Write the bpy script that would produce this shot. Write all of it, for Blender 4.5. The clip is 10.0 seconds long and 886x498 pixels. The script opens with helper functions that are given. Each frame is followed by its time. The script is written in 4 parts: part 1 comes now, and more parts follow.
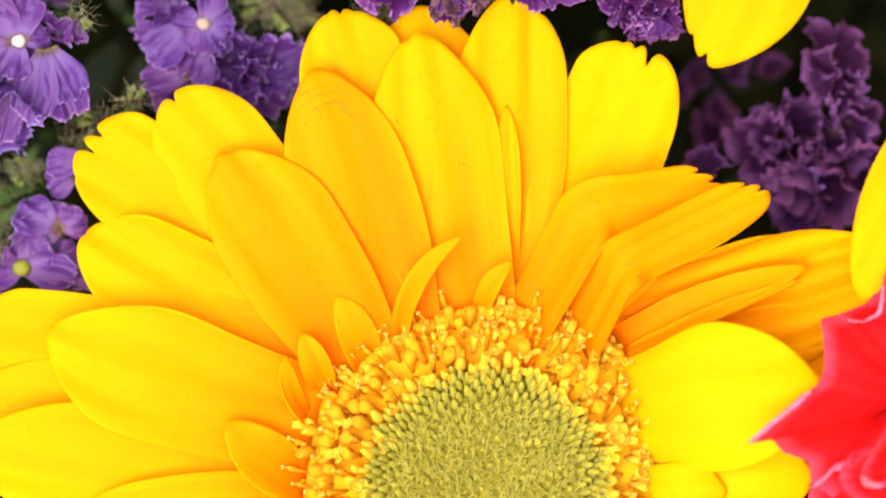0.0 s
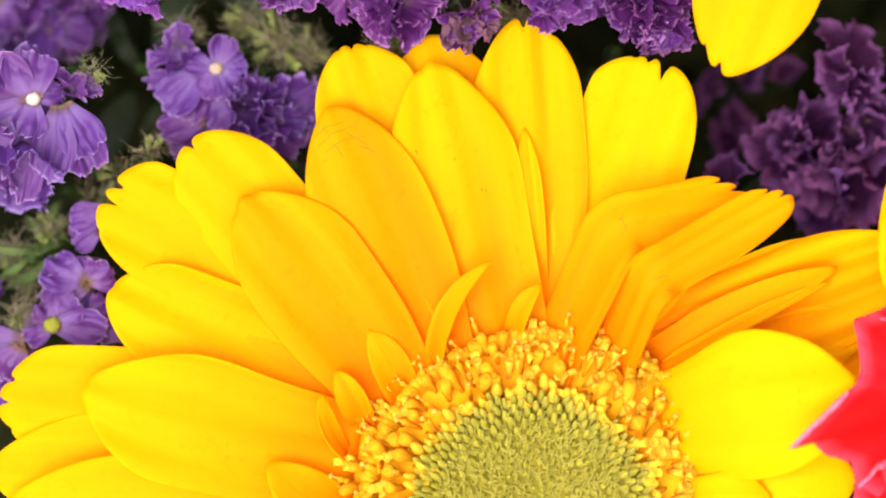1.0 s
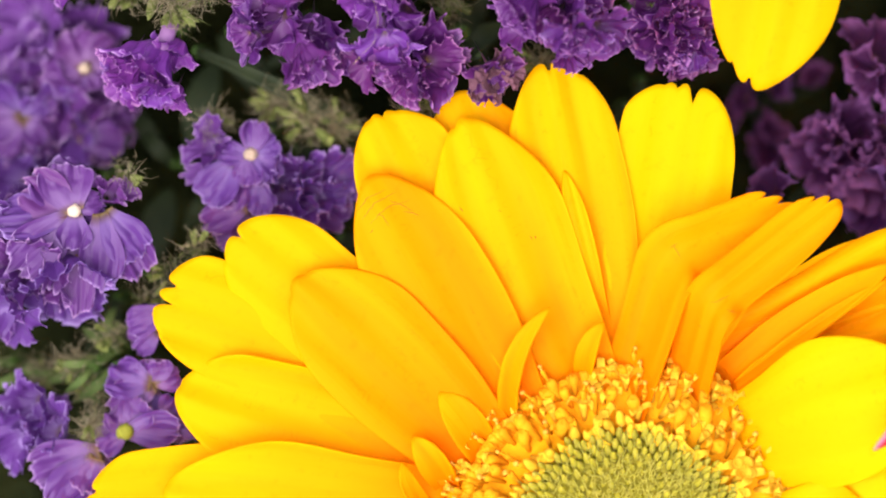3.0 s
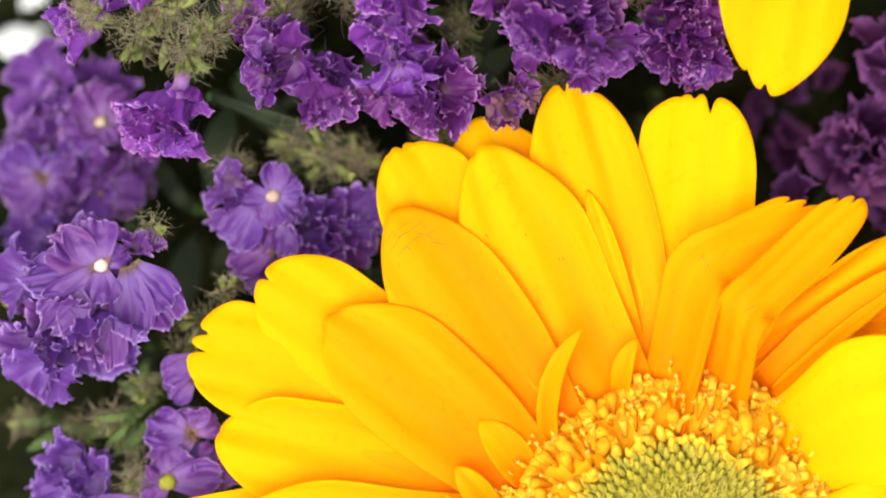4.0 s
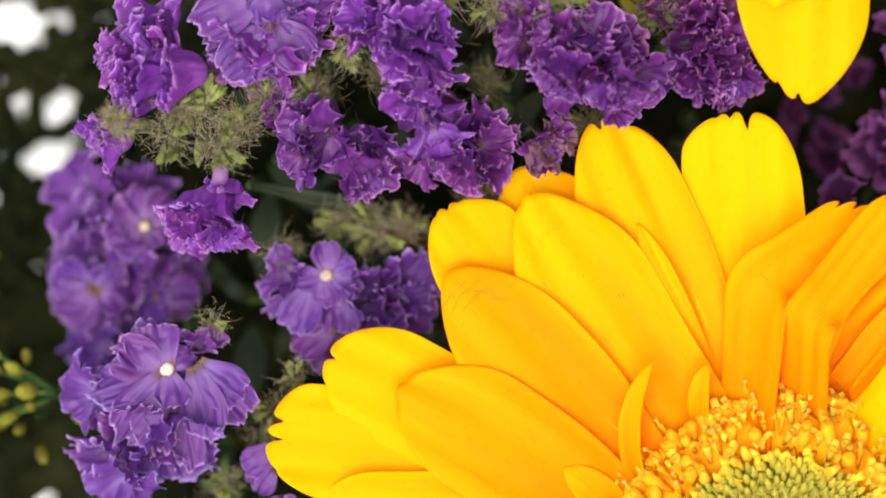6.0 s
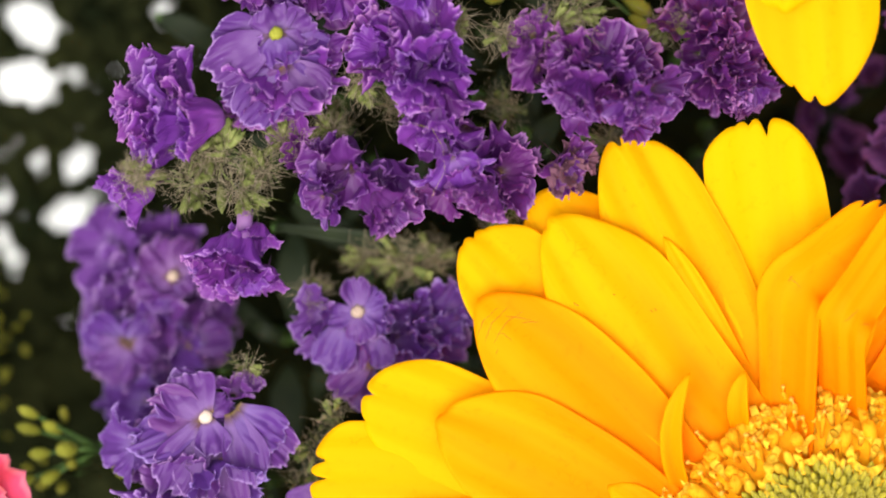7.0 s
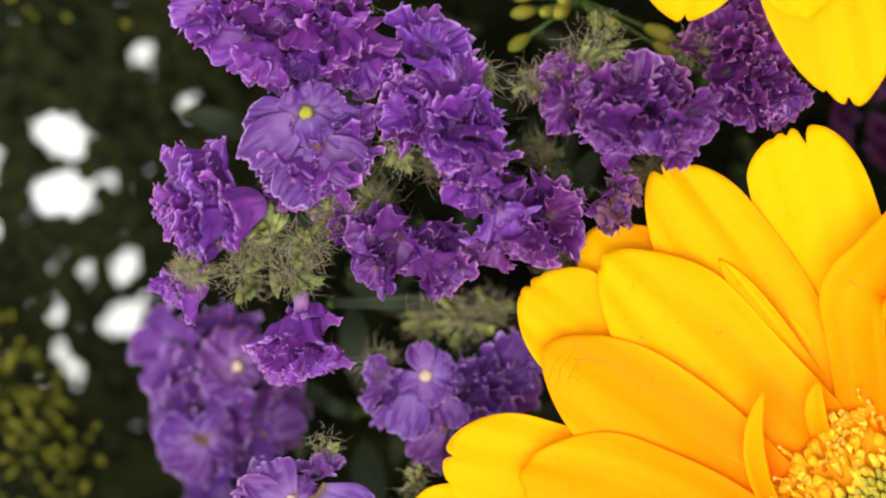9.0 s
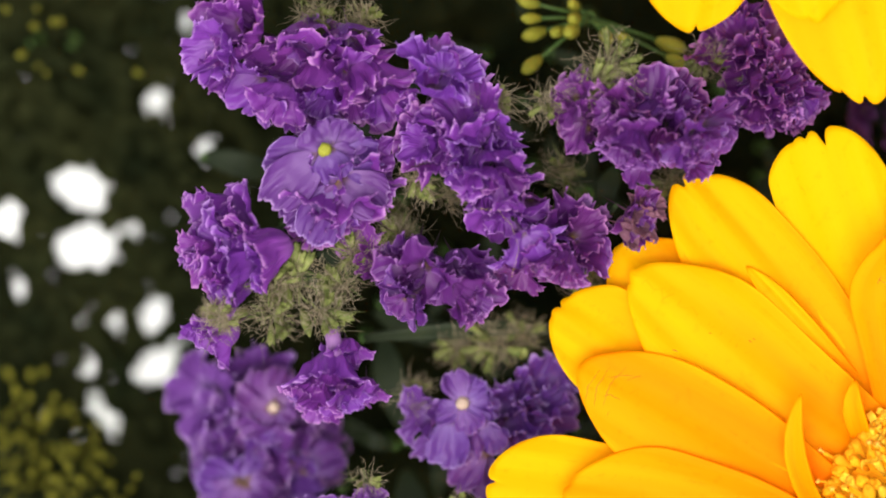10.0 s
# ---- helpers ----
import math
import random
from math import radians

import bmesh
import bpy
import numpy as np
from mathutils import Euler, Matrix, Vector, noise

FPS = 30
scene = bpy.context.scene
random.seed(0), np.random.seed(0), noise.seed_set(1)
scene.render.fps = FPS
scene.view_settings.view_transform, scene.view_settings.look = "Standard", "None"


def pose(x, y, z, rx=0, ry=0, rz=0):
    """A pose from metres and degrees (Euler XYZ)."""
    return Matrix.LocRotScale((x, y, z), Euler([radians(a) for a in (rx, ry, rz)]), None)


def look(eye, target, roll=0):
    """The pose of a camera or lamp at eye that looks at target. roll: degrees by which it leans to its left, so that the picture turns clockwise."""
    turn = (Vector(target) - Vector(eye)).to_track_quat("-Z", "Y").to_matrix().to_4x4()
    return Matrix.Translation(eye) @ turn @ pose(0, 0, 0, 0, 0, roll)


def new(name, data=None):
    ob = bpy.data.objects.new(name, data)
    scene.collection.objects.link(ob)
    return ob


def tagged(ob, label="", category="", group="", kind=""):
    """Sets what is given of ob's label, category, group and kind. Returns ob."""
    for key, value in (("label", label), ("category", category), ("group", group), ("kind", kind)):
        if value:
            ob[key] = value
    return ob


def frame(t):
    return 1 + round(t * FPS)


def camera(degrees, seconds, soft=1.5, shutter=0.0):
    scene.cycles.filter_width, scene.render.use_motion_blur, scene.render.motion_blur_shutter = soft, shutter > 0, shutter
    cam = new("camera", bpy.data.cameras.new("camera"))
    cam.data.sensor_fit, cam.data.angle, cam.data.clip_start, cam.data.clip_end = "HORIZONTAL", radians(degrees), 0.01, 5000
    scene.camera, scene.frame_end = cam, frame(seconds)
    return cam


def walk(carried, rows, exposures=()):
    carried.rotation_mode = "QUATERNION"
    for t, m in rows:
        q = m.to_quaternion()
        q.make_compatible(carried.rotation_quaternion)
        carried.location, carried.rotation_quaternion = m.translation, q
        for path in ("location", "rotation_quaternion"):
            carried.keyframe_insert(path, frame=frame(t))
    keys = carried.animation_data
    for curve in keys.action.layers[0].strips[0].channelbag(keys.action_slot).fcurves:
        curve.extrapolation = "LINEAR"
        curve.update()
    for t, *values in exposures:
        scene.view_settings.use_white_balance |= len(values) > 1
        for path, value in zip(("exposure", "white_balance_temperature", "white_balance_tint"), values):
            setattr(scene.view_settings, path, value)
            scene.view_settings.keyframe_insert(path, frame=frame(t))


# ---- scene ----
from mathutils.bvhtree import BVHTree

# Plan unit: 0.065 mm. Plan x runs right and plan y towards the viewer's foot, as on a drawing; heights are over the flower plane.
U = 0.000065
Z0 = 0.32


def P(x, y, z=0.0):
    return Vector(((x - 784) * U, (441 - y) * U, Z0 + z * U))


# ---- camera: stands upright over the bouquet and swings round a vertical axis ----
cam = camera(5.0, 10.0, soft=2.0)
cam.data.dof.use_dof = True
cam.data.dof.focus_distance = 17957 * U
cam.data.dof.aperture_fstop = 9.0
AXIS = Matrix.Translation(P(1488.07, -235.72, 17957))
SWING = [
    (0.0, 0.0), (0.5, 2.045), (1.0, 4.083), (1.5, 6.112), (2.0, 8.141), (2.5, 10.17), (3.0, 12.23), (3.5, 14.30), (4.0, 16.39),
    (4.5, 18.48), (5.0, 20.58), (5.5, 22.70), (6.0, 24.80), (6.5, 26.90), (7.0, 29.00), (7.5, 31.08), (8.0, 33.14), (8.5, 35.18),
    (9.0, 37.22), (9.5, 39.26), (10.0, 41.26),
]
START = Matrix.Translation(P(784, 441, 17957))
walk(cam, [(t, AXIS @ pose(0, 0, 0, 0, 0, -a) @ AXIS.inverted() @ START) for t, a in SWING],
     exposures=[(0.0, 0.89), (5.0, 0.78), (10.0, 0.65)])

# ---- world and sun ----
world = bpy.data.worlds.new("sky")
scene.world = world
world.use_nodes = True
wn = world.node_tree.nodes
sky = wn.new("ShaderNodeTexSky")
sky.sky_type, sky.sun_disc = "NISHITA", False
sky.sun_elevation, sky.sun_rotation = radians(70), radians(-122)
soft_sky = wn.new("ShaderNodeHueSaturation")
soft_sky.inputs["Saturation"].default_value = 0.2
world.node_tree.links.new(sky.outputs[0], soft_sky.inputs["Color"])
world.node_tree.links.new(soft_sky.outputs[0], wn["Background"].inputs[0])
wn["Background"].inputs[1].default_value = 0.13
sun = new("sun", bpy.data.lights.new("sun", "SUN"))
sun.data.energy, sun.data.angle, sun.data.color = 3.8, radians(58), (1.0, 0.95, 0.86)
sun.matrix_world = look((-0.40, -0.25, 1.3), (0, 0, 0))


# ---- materials ----
def material(name, colour, rough=0.6, spec=0.3):
    m = bpy.data.materials.new(name)
    m.use_nodes = True
    b = m.node_tree.nodes["Principled BSDF"]
    b.inputs["Base Color"].default_value = (*colour, 1)
    b.inputs["Roughness"].default_value = rough
    b.inputs["Specular IOR Level"].default_value = spec
    return m


def node(m, kind, **values):
    n = m.node_tree.nodes.new(kind)
    for key, value in values.items():
        n.inputs[key].default_value = value
    return n


def wire(m, a, b):
    m.node_tree.links.new(a, b)


def ramp(m, source, stops):
    n = m.node_tree.nodes.new("ShaderNodeValToRGB")
    els = n.color_ramp.elements
    while len(els) < len(stops):
        els.new(0.5)
    for e, (at, c) in zip(els, stops):
        e.position, e.color = at, (*c, 1)
    wire(m, source, n.inputs[0])
    return n


def mix(m, kind, fac, a, b):
    n = m.node_tree.nodes.new("ShaderNodeMix")
    n.data_type, n.blend_type = "RGBA", kind
    for sock, v in ((n.inputs[0], fac), (n.inputs[6], a), (n.inputs[7], b)):
        if isinstance(v, (int, float)):
            sock.default_value = v
        elif isinstance(v, tuple):
            sock.default_value = (*v, 1)
        else:
            wire(m, v, sock)
    return n.outputs[2]


def bump(m, source, strength, distance):
    n = node(m, "ShaderNodeBump", Strength=strength, Distance=distance)
    wire(m, source, n.inputs["Height"])
    wire(m, n.outputs[0], m.node_tree.nodes["Principled BSDF"].inputs["Normal"])


def thin(m, colour, share):
    """Lets a share of the light through, as a leaf or petal does."""
    nt = m.node_tree
    t = nt.nodes.new("ShaderNodeBsdfTranslucent")
    if isinstance(colour, tuple):
        t.inputs[0].default_value = (*colour, 1)
    else:
        wire(m, colour, t.inputs[0])
    s = nt.nodes.new("ShaderNodeMixShader")
    s.inputs[0].default_value = share
    wire(m, nt.nodes["Principled BSDF"].outputs[0], s.inputs[1])
    wire(m, t.outputs[0], s.inputs[2])
    wire(m, s.outputs[0], nt.nodes["Material Output"].inputs[0])


def juicy(m, weight, radius, scale):
    b = m.node_tree.nodes["Principled BSDF"]
    b.inputs["Subsurface Weight"].default_value = weight
    b.inputs["Subsurface Radius"].default_value = radius
    b.inputs["Subsurface Scale"].default_value = scale


def uv(m, sx, sy):
    n = node(m, "ShaderNodeUVMap")
    mp = node(m, "ShaderNodeMapping", Scale=(sx, sy, 1))
    wire(m, n.outputs[0], mp.inputs[0])
    return mp.outputs[0], n.outputs[0]


def petal_material(name, low, high, tip, streak, through_colour, share=0.3, rough=0.55, band=0.45, banding=0.6):
    """Streaked along the blade (uv: across, along), with veins as fine relief."""
    m = material(name, high, rough, 0.03)
    b = m.node_tree.nodes["Principled BSDF"]
    vec, raw = uv(m, 9, 1.3)
    streaks = node(m, "ShaderNodeTexNoise", Scale=1.0, Detail=3.0, Roughness=0.6)
    wire(m, vec, streaks.inputs["Vector"])
    info = m.node_tree.nodes.new("ShaderNodeObjectInfo")
    add = m.node_tree.nodes.new("ShaderNodeVectorMath")
    shift = m.node_tree.nodes.new("ShaderNodeVectorMath")
    shift.operation = "SCALE"
    shift.inputs[0].default_value = (31, 17, 5)
    wire(m, info.outputs["Random"], shift.inputs["Scale"])
    wire(m, vec, add.inputs[0])
    wire(m, shift.outputs[0], add.inputs[1])
    wire(m, add.outputs[0], streaks.inputs["Vector"])
    sep = m.node_tree.nodes.new("ShaderNodeSeparateXYZ")
    wire(m, raw, sep.inputs[0])
    along = ramp(m, sep.outputs[1], [(0.0, low), (0.45, high), (band + 0.001, high), (max(band + 0.13, 0.9), tip)])
    tint = ramp(m, streaks.outputs[0], [(0.35, streak), (0.62, (1, 1, 1))])
    col = mix(m, "MULTIPLY", 0.55, along.outputs[0], tint.outputs[0])
    broad_uv, _ = uv(m, 3.6, 0.35)
    broad_at = m.node_tree.nodes.new("ShaderNodeVectorMath")
    wire(m, broad_uv, broad_at.inputs[0])
    wire(m, shift.outputs[0], broad_at.inputs[1])
    broad = node(m, "ShaderNodeTexNoise", Scale=1.0, Detail=1.5)
    wire(m, broad_at.outputs[0], broad.inputs["Vector"])
    bands = ramp(m, broad.outputs[0], [(0.36, (0.98, 0.70, 0.4)), (0.52, (1, 1, 1))])
    col = mix(m, "MULTIPLY", banding, col, bands.outputs[0])
    geo = m.node_tree.nodes.new("ShaderNodeTexCoord")
    blot = node(m, "ShaderNodeTexNoise", Scale=900.0, Detail=2.0)
    wire(m, geo.outputs["Object"], blot.inputs["Vector"])
    spots = ramp(m, blot.outputs[0], [(0.25, (0.86, 0.8, 0.7)), (0.4, (1, 1, 1))])
    col = mix(m, "MULTIPLY", 0.6, col, spots.outputs[0])
    lines, _ = uv(m, 9, 22)
    cracks = m.node_tree.nodes.new("ShaderNodeTexVoronoi")
    cracks.feature = "DISTANCE_TO_EDGE"
    cracks.inputs["Scale"].default_value = 1.0
    jit = m.node_tree.nodes.new("ShaderNodeVectorMath")
    wire(m, lines, jit.inputs[0])
    wire(m, shift.outputs[0], jit.inputs[1])
    wire(m, jit.outputs[0], cracks.inputs["Vector"])
    where = node(m, "ShaderNodeTexNoise", Scale=2.2, Detail=1.0)
    wire(m, add.outputs[0], where.inputs["Vector"])
    thin_line = ramp(m, cracks.outputs["Distance"], [(0.0, (1, 1, 1)), (0.035, (0, 0, 0))])
    worn = ramp(m, where.outputs[0], [(0.60, (0, 0, 0)), (0.70, (1, 1, 1))])
    both = mix(m, "MULTIPLY", 1.0, thin_line.outputs[0], worn.outputs[0])
    col = mix(m, "MIX", both, col, mix(m, "MULTIPLY", 1.0, col, (0.82, 0.66, 0.5)))
    wire(m, col, b.inputs["Base Color"])
    fine, _ = uv(m, 26, 1.0)
    veins = node(m, "ShaderNodeTexNoise", Scale=1.0, Detail=2.0)
    wire(m, fine, veins.inputs["Vector"])
    bump(m, veins.outputs[0], 0.35, 0.0002)
    thin(m, through_colour, share)
    return m


YELLOW = petal_material("yellow_petal", (0.89, 0.29, 0.001), (0.91, 0.45, 0.002), (0.91, 0.53, 0.002), (0.97, 0.80, 0.6), (0.94, 0.56, 0.0), 0.48)
LEMON = petal_material("lemon_petal", (0.91, 0.41, 0.002), (0.91, 0.472, 0.002), (0.91, 0.51, 0.002), (0.97, 0.86, 0.6), (0.94, 0.62, 0.0), 0.48, banding=0.35)
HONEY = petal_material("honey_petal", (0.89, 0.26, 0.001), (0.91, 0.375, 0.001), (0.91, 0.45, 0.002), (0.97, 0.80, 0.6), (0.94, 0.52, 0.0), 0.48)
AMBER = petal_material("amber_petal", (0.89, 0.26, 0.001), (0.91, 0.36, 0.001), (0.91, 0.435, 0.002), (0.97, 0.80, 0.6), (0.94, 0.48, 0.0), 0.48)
# Brighter copy of the lemon petal: the sunlight on it is in the colour.
SUNLIT_LEMON = petal_material("sunlit_lemon_petal", (0.91, 0.47, 0.002), (0.92, 0.55, 0.002), (0.92, 0.57, 0.002), (0.98, 0.90, 0.7), (0.94, 0.66, 0.0), 0.48, banding=0.12)
RED = petal_material("red_petal", (0.50, 0.003, 0.005), (0.74, 0.010, 0.014), (0.80, 0.055, 0.10), (0.85, 0.5, 0.5), (0.74, 0.010, 0.02), 0.2, band=0.86)
BLUSH = petal_material("blush_petal", (0.86, 0.26, 0.42), (0.86, 0.27, 0.44), (0.84, 0.10, 0.17), (0.9, 0.6, 0.65), (0.85, 0.15, 0.25), 0.2, band=0.6)
PINK = petal_material("pink_petal", (0.70, 0.03, 0.10), (0.85, 0.09, 0.20), (0.90, 0.30, 0.40), (0.9, 0.6, 0.6), (0.8, 0.06, 0.12), 0.25, band=0.9)


def purple_material(name, inner, outer, rim, through_colour, streaky=0.45, rough=0.48, spec=0.4, hem=0.95):
    """Papery ruffle; uv v runs from the throat to the rim, u round it."""
    m = material(name, outer, rough, spec)
    b = m.node_tree.nodes["Principled BSDF"]
    vec, raw = uv(m, 70, 2.6)
    sep = m.node_tree.nodes.new("ShaderNodeSeparateXYZ")
    wire(m, raw, sep.inputs[0])
    along = ramp(m, sep.outputs[1], [(0.0, (0.30, 0.20, 0.05)), (0.07, (0.16, 0.08, 0.10)), (0.2, inner), (0.55, outer), (hem, outer), (0.99, rim)])
    streaks = node(m, "ShaderNodeTexNoise", Scale=1.0, Detail=4.0)
    wire(m, vec, streaks.inputs["Vector"])
    tint = ramp(m, streaks.outputs[0], [(0.3, (0.72, 0.66, 0.82)), (0.65, (1, 1, 1))])
    col = mix(m, "MULTIPLY", streaky, along.outputs[0], tint.outputs[0])
    info = m.node_tree.nodes.new("ShaderNodeObjectInfo")
    vary = ramp(m, info.outputs["Random"], [(0.0, (0.80, 0.85, 1.0)), (1.0, (1.0, 0.85, 0.85))])
    col = mix(m, "MULTIPLY", 1.0, col, vary.outputs[0])
    wire(m, col, b.inputs["Base Color"])
    bump(m, streaks.outputs[0], 0.3, 0.0002)
    thin(m, through_colour, 0.35)
    return m


PURPLE = purple_material("purple_paper", (0.275, 0.097, 0.39), (0.21, 0.044, 0.335), (0.53, 0.265, 0.64), (0.235, 0.046, 0.36))
# Darkened copy of the purple paper; the deep shade is put into its colour.
SHADED_PURPLE = purple_material("shaded_purple_paper", (0.045, 0.014, 0.052), (0.056, 0.013, 0.066), (0.25, 0.10, 0.30), (0.070, 0.013, 0.078), 0.45, 0.7, 0.12, 0.72)
WINE = purple_material("wine_paper", (0.18, 0.055, 0.24), (0.135, 0.024, 0.195), (0.46, 0.20, 0.51), (0.145, 0.028, 0.21))
LILAC = purple_material("lilac_paper", (0.24, 0.12, 0.37), (0.15, 0.044, 0.26), (0.48, 0.29, 0.64), (0.16, 0.044, 0.28), 0.2)


def plain(name, a, b_, scale, rough=0.6, share=0.0, relief=0.3, spec=0.2):
    m = material(name, a, rough, spec)
    geo = m.node_tree.nodes.new("ShaderNodeTexCoord")
    n = node(m, "ShaderNodeTexNoise", Scale=scale, Detail=4.0)
    wire(m, geo.outputs["Object"], n.inputs["Vector"])
    r = ramp(m, n.outputs[0], [(0.3, a), (0.7, b_)])
    info = m.node_tree.nodes.new("ShaderNodeObjectInfo")
    vary = ramp(m, info.outputs["Random"], [(0.0, (0.78, 0.78, 0.78)), (1.0, (1, 1, 1))])
    col = mix(m, "MULTIPLY", 1.0, r.outputs[0], vary.outputs[0])
    wire(m, col, m.node_tree.nodes["Principled BSDF"].inputs["Base Color"])
    bump(m, n.outputs[0], relief, 0.0004)
    if share:
        thin(m, col, share)
    return m


EYE_GREEN = plain("green_bud", (0.37, 0.32, 0.03), (0.56, 0.46, 0.06), 600, 0.6, 0.2, spec=0.08)
EYE_HAIR = plain("straw_hair", (0.50, 0.44, 0.06), (0.66, 0.56, 0.11), 600, 0.5, 0.3, spec=0.1)
FLORET_GOLD = plain("gold_floret", (0.96, 0.48, 0.006), (0.97, 0.68, 0.07), 500, 0.5, 0.28, spec=0.08)
FLORET_ORANGE = plain("orange_floret", (0.94, 0.34, 0.004), (0.96, 0.52, 0.02), 500, 0.5, 0.28, spec=0.08)
FLORET_BED = plain("orange_bed", (0.95, 0.36, 0.003), (0.96, 0.46, 0.008), 500, 0.6, 0.1, spec=0.05)
ANTHER = plain("pale_anther", (0.90, 0.40, 0.03), (0.92, 0.52, 0.09), 900, 0.6, 0.2, spec=0.05)
juicy(EYE_GREEN, 0.6, (1.0, 0.9, 0.2), 0.0006)
STEM = plain("green_stem", (0.05, 0.10, 0.02), (0.09, 0.16, 0.04), 150, 0.55)
CALYX = plain("downy_calyx", (0.085, 0.115, 0.035), (0.30, 0.33, 0.12), 300, 0.7, 0.2, spec=0.1)
HAIR = plain("pale_hair", (0.22, 0.17, 0.10), (0.50, 0.42, 0.30), 900, 0.6, 0.2, spec=0.1)
# Leaf green taken near black: the shade low in the bouquet is in the colour.
LEAF = plain("shaded_leaf", (0.007, 0.010, 0.004), (0.021, 0.023, 0.008), 120, 0.85, 0.0, spec=0.02)
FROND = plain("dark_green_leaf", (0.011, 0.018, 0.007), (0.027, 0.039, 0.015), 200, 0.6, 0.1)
DRY = plain("dry_petal", (0.15, 0.06, 0.10), (0.27, 0.12, 0.17), 300, 0.7, 0.2)
BLADE = plain("green_blade", (0.035, 0.065, 0.02), (0.075, 0.12, 0.04), 200, 0.5, 0.2)
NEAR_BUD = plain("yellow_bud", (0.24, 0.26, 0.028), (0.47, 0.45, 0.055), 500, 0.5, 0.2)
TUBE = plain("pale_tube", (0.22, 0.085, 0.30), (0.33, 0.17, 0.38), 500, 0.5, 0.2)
# Shaded copy of the yellow bud, for goldenrod deep in the bouquet.
BUD = plain("shaded_bud", (0.13, 0.135, 0.014), (0.32, 0.29, 0.03), 500, 0.5, 0.2)
WHITE = plain("white_stigma", (0.62, 0.44, 0.36), (0.80, 0.66, 0.55), 800, 0.4)
SCAR = plain("brown_wrinkle", (0.46, 0.17, 0.006), (0.60, 0.25, 0.008), 900, 0.7)
SEPAL = plain("pale_green_sepal", (0.10, 0.125, 0.035), (0.31, 0.34, 0.11), 900, 0.6, 0.25, spec=0.1)
BEIGE = plain("beige_stigma", (0.42, 0.30, 0.24), (0.55, 0.42, 0.34), 800, 0.6)
TABLE = plain("white_table", (0.80, 0.80, 0.80), (0.84, 0.84, 0.83), 30, 0.4, 0.0, 0.05)


# ---- builders ----
def mesh_of(name, bm, mat):
    for f in bm.faces:
        f.smooth = True
    me = bpy.data.meshes.new(name)
    bm.to_mesh(me)
    bm.free()
    me.materials.append(mat)
    return me


def part(name, bm, mat, parent, label=""):
    me = bm if isinstance(bm, bpy.types.Mesh) else mesh_of(name, bm, mat)
    ob = new(name, me)
    ob.parent = parent
    ob.matrix_parent_inverse = parent.matrix_world.inverted()
    return tagged(ob, label)


def thing(name, at, label, category, group="", kind=""):
    ob = new(name)
    ob.empty_display_size = 0.005
    ob.matrix_world = Matrix.Translation(at)
    bpy.context.view_layer.update()
    return tagged(ob, label, category, group, kind)


def grid_shell(point, nu, nv, thick, across=None):
    """A closed thin shell over u in -1..1 and v in 0..1, with uv (across, along)."""
    bm = bmesh.new()
    lay = bm.loops.layers.uv.new("UVMap")
    top = [[point(2 * i / nu - 1, j / nv) for i in range(nu + 1)] for j in range(nv + 1)]
    coords = {}
    faces = []

    def normal(i, j):
        a = top[j][min(i + 1, nu)] - top[j][max(i - 1, 0)]
        b = top[min(j + 1, nv)][i] - top[max(j - 1, 0)][i]
        n = a.cross(b)
        return n.normalized() if n.length > 1e-12 else Vector((0, 0, 1))

    front, back = [], []
    for j in range(nv + 1):
        rf, rb = [], []
        for i in range(nu + 1):
            n = normal(i, j)
            edge = 0.25 if i in (0, nu) or j == nv else 1.0
            a = bm.verts.new(top[j][i] + n * thick * edge * 0.5)
            b = bm.verts.new(top[j][i] - n * thick * edge * 0.5)
            coords[a] = coords[b] = (i / nu, j / nv)
            rf.append(a), rb.append(b)
        front.append(rf), back.append(rb)
    for j in range(nv):
        for i in range(nu):
            faces.append(bm.faces.new((front[j][i], front[j][i + 1], front[j + 1][i + 1], front[j + 1][i])))
            faces.append(bm.faces.new((back[j + 1][i], back[j + 1][i + 1], back[j][i + 1], back[j][i])))
    for j in range(nv):
        faces.append(bm.faces.new((back[j][0], front[j][0], front[j + 1][0], back[j + 1][0])))
        faces.append(bm.faces.new((front[j][nu], back[j][nu], back[j + 1][nu], front[j + 1][nu])))
    for i in range(nu):
        faces.append(bm.faces.new((front[nv][i], front[nv][i + 1], back[nv][i + 1], back[nv][i])))
        faces.append(bm.faces.new((back[0][i], back[0][i + 1], front[0][i + 1], front[0][i])))
    for f in faces:
        for l in f.loops:
            l[lay].uv = coords[l.vert]
    return bm


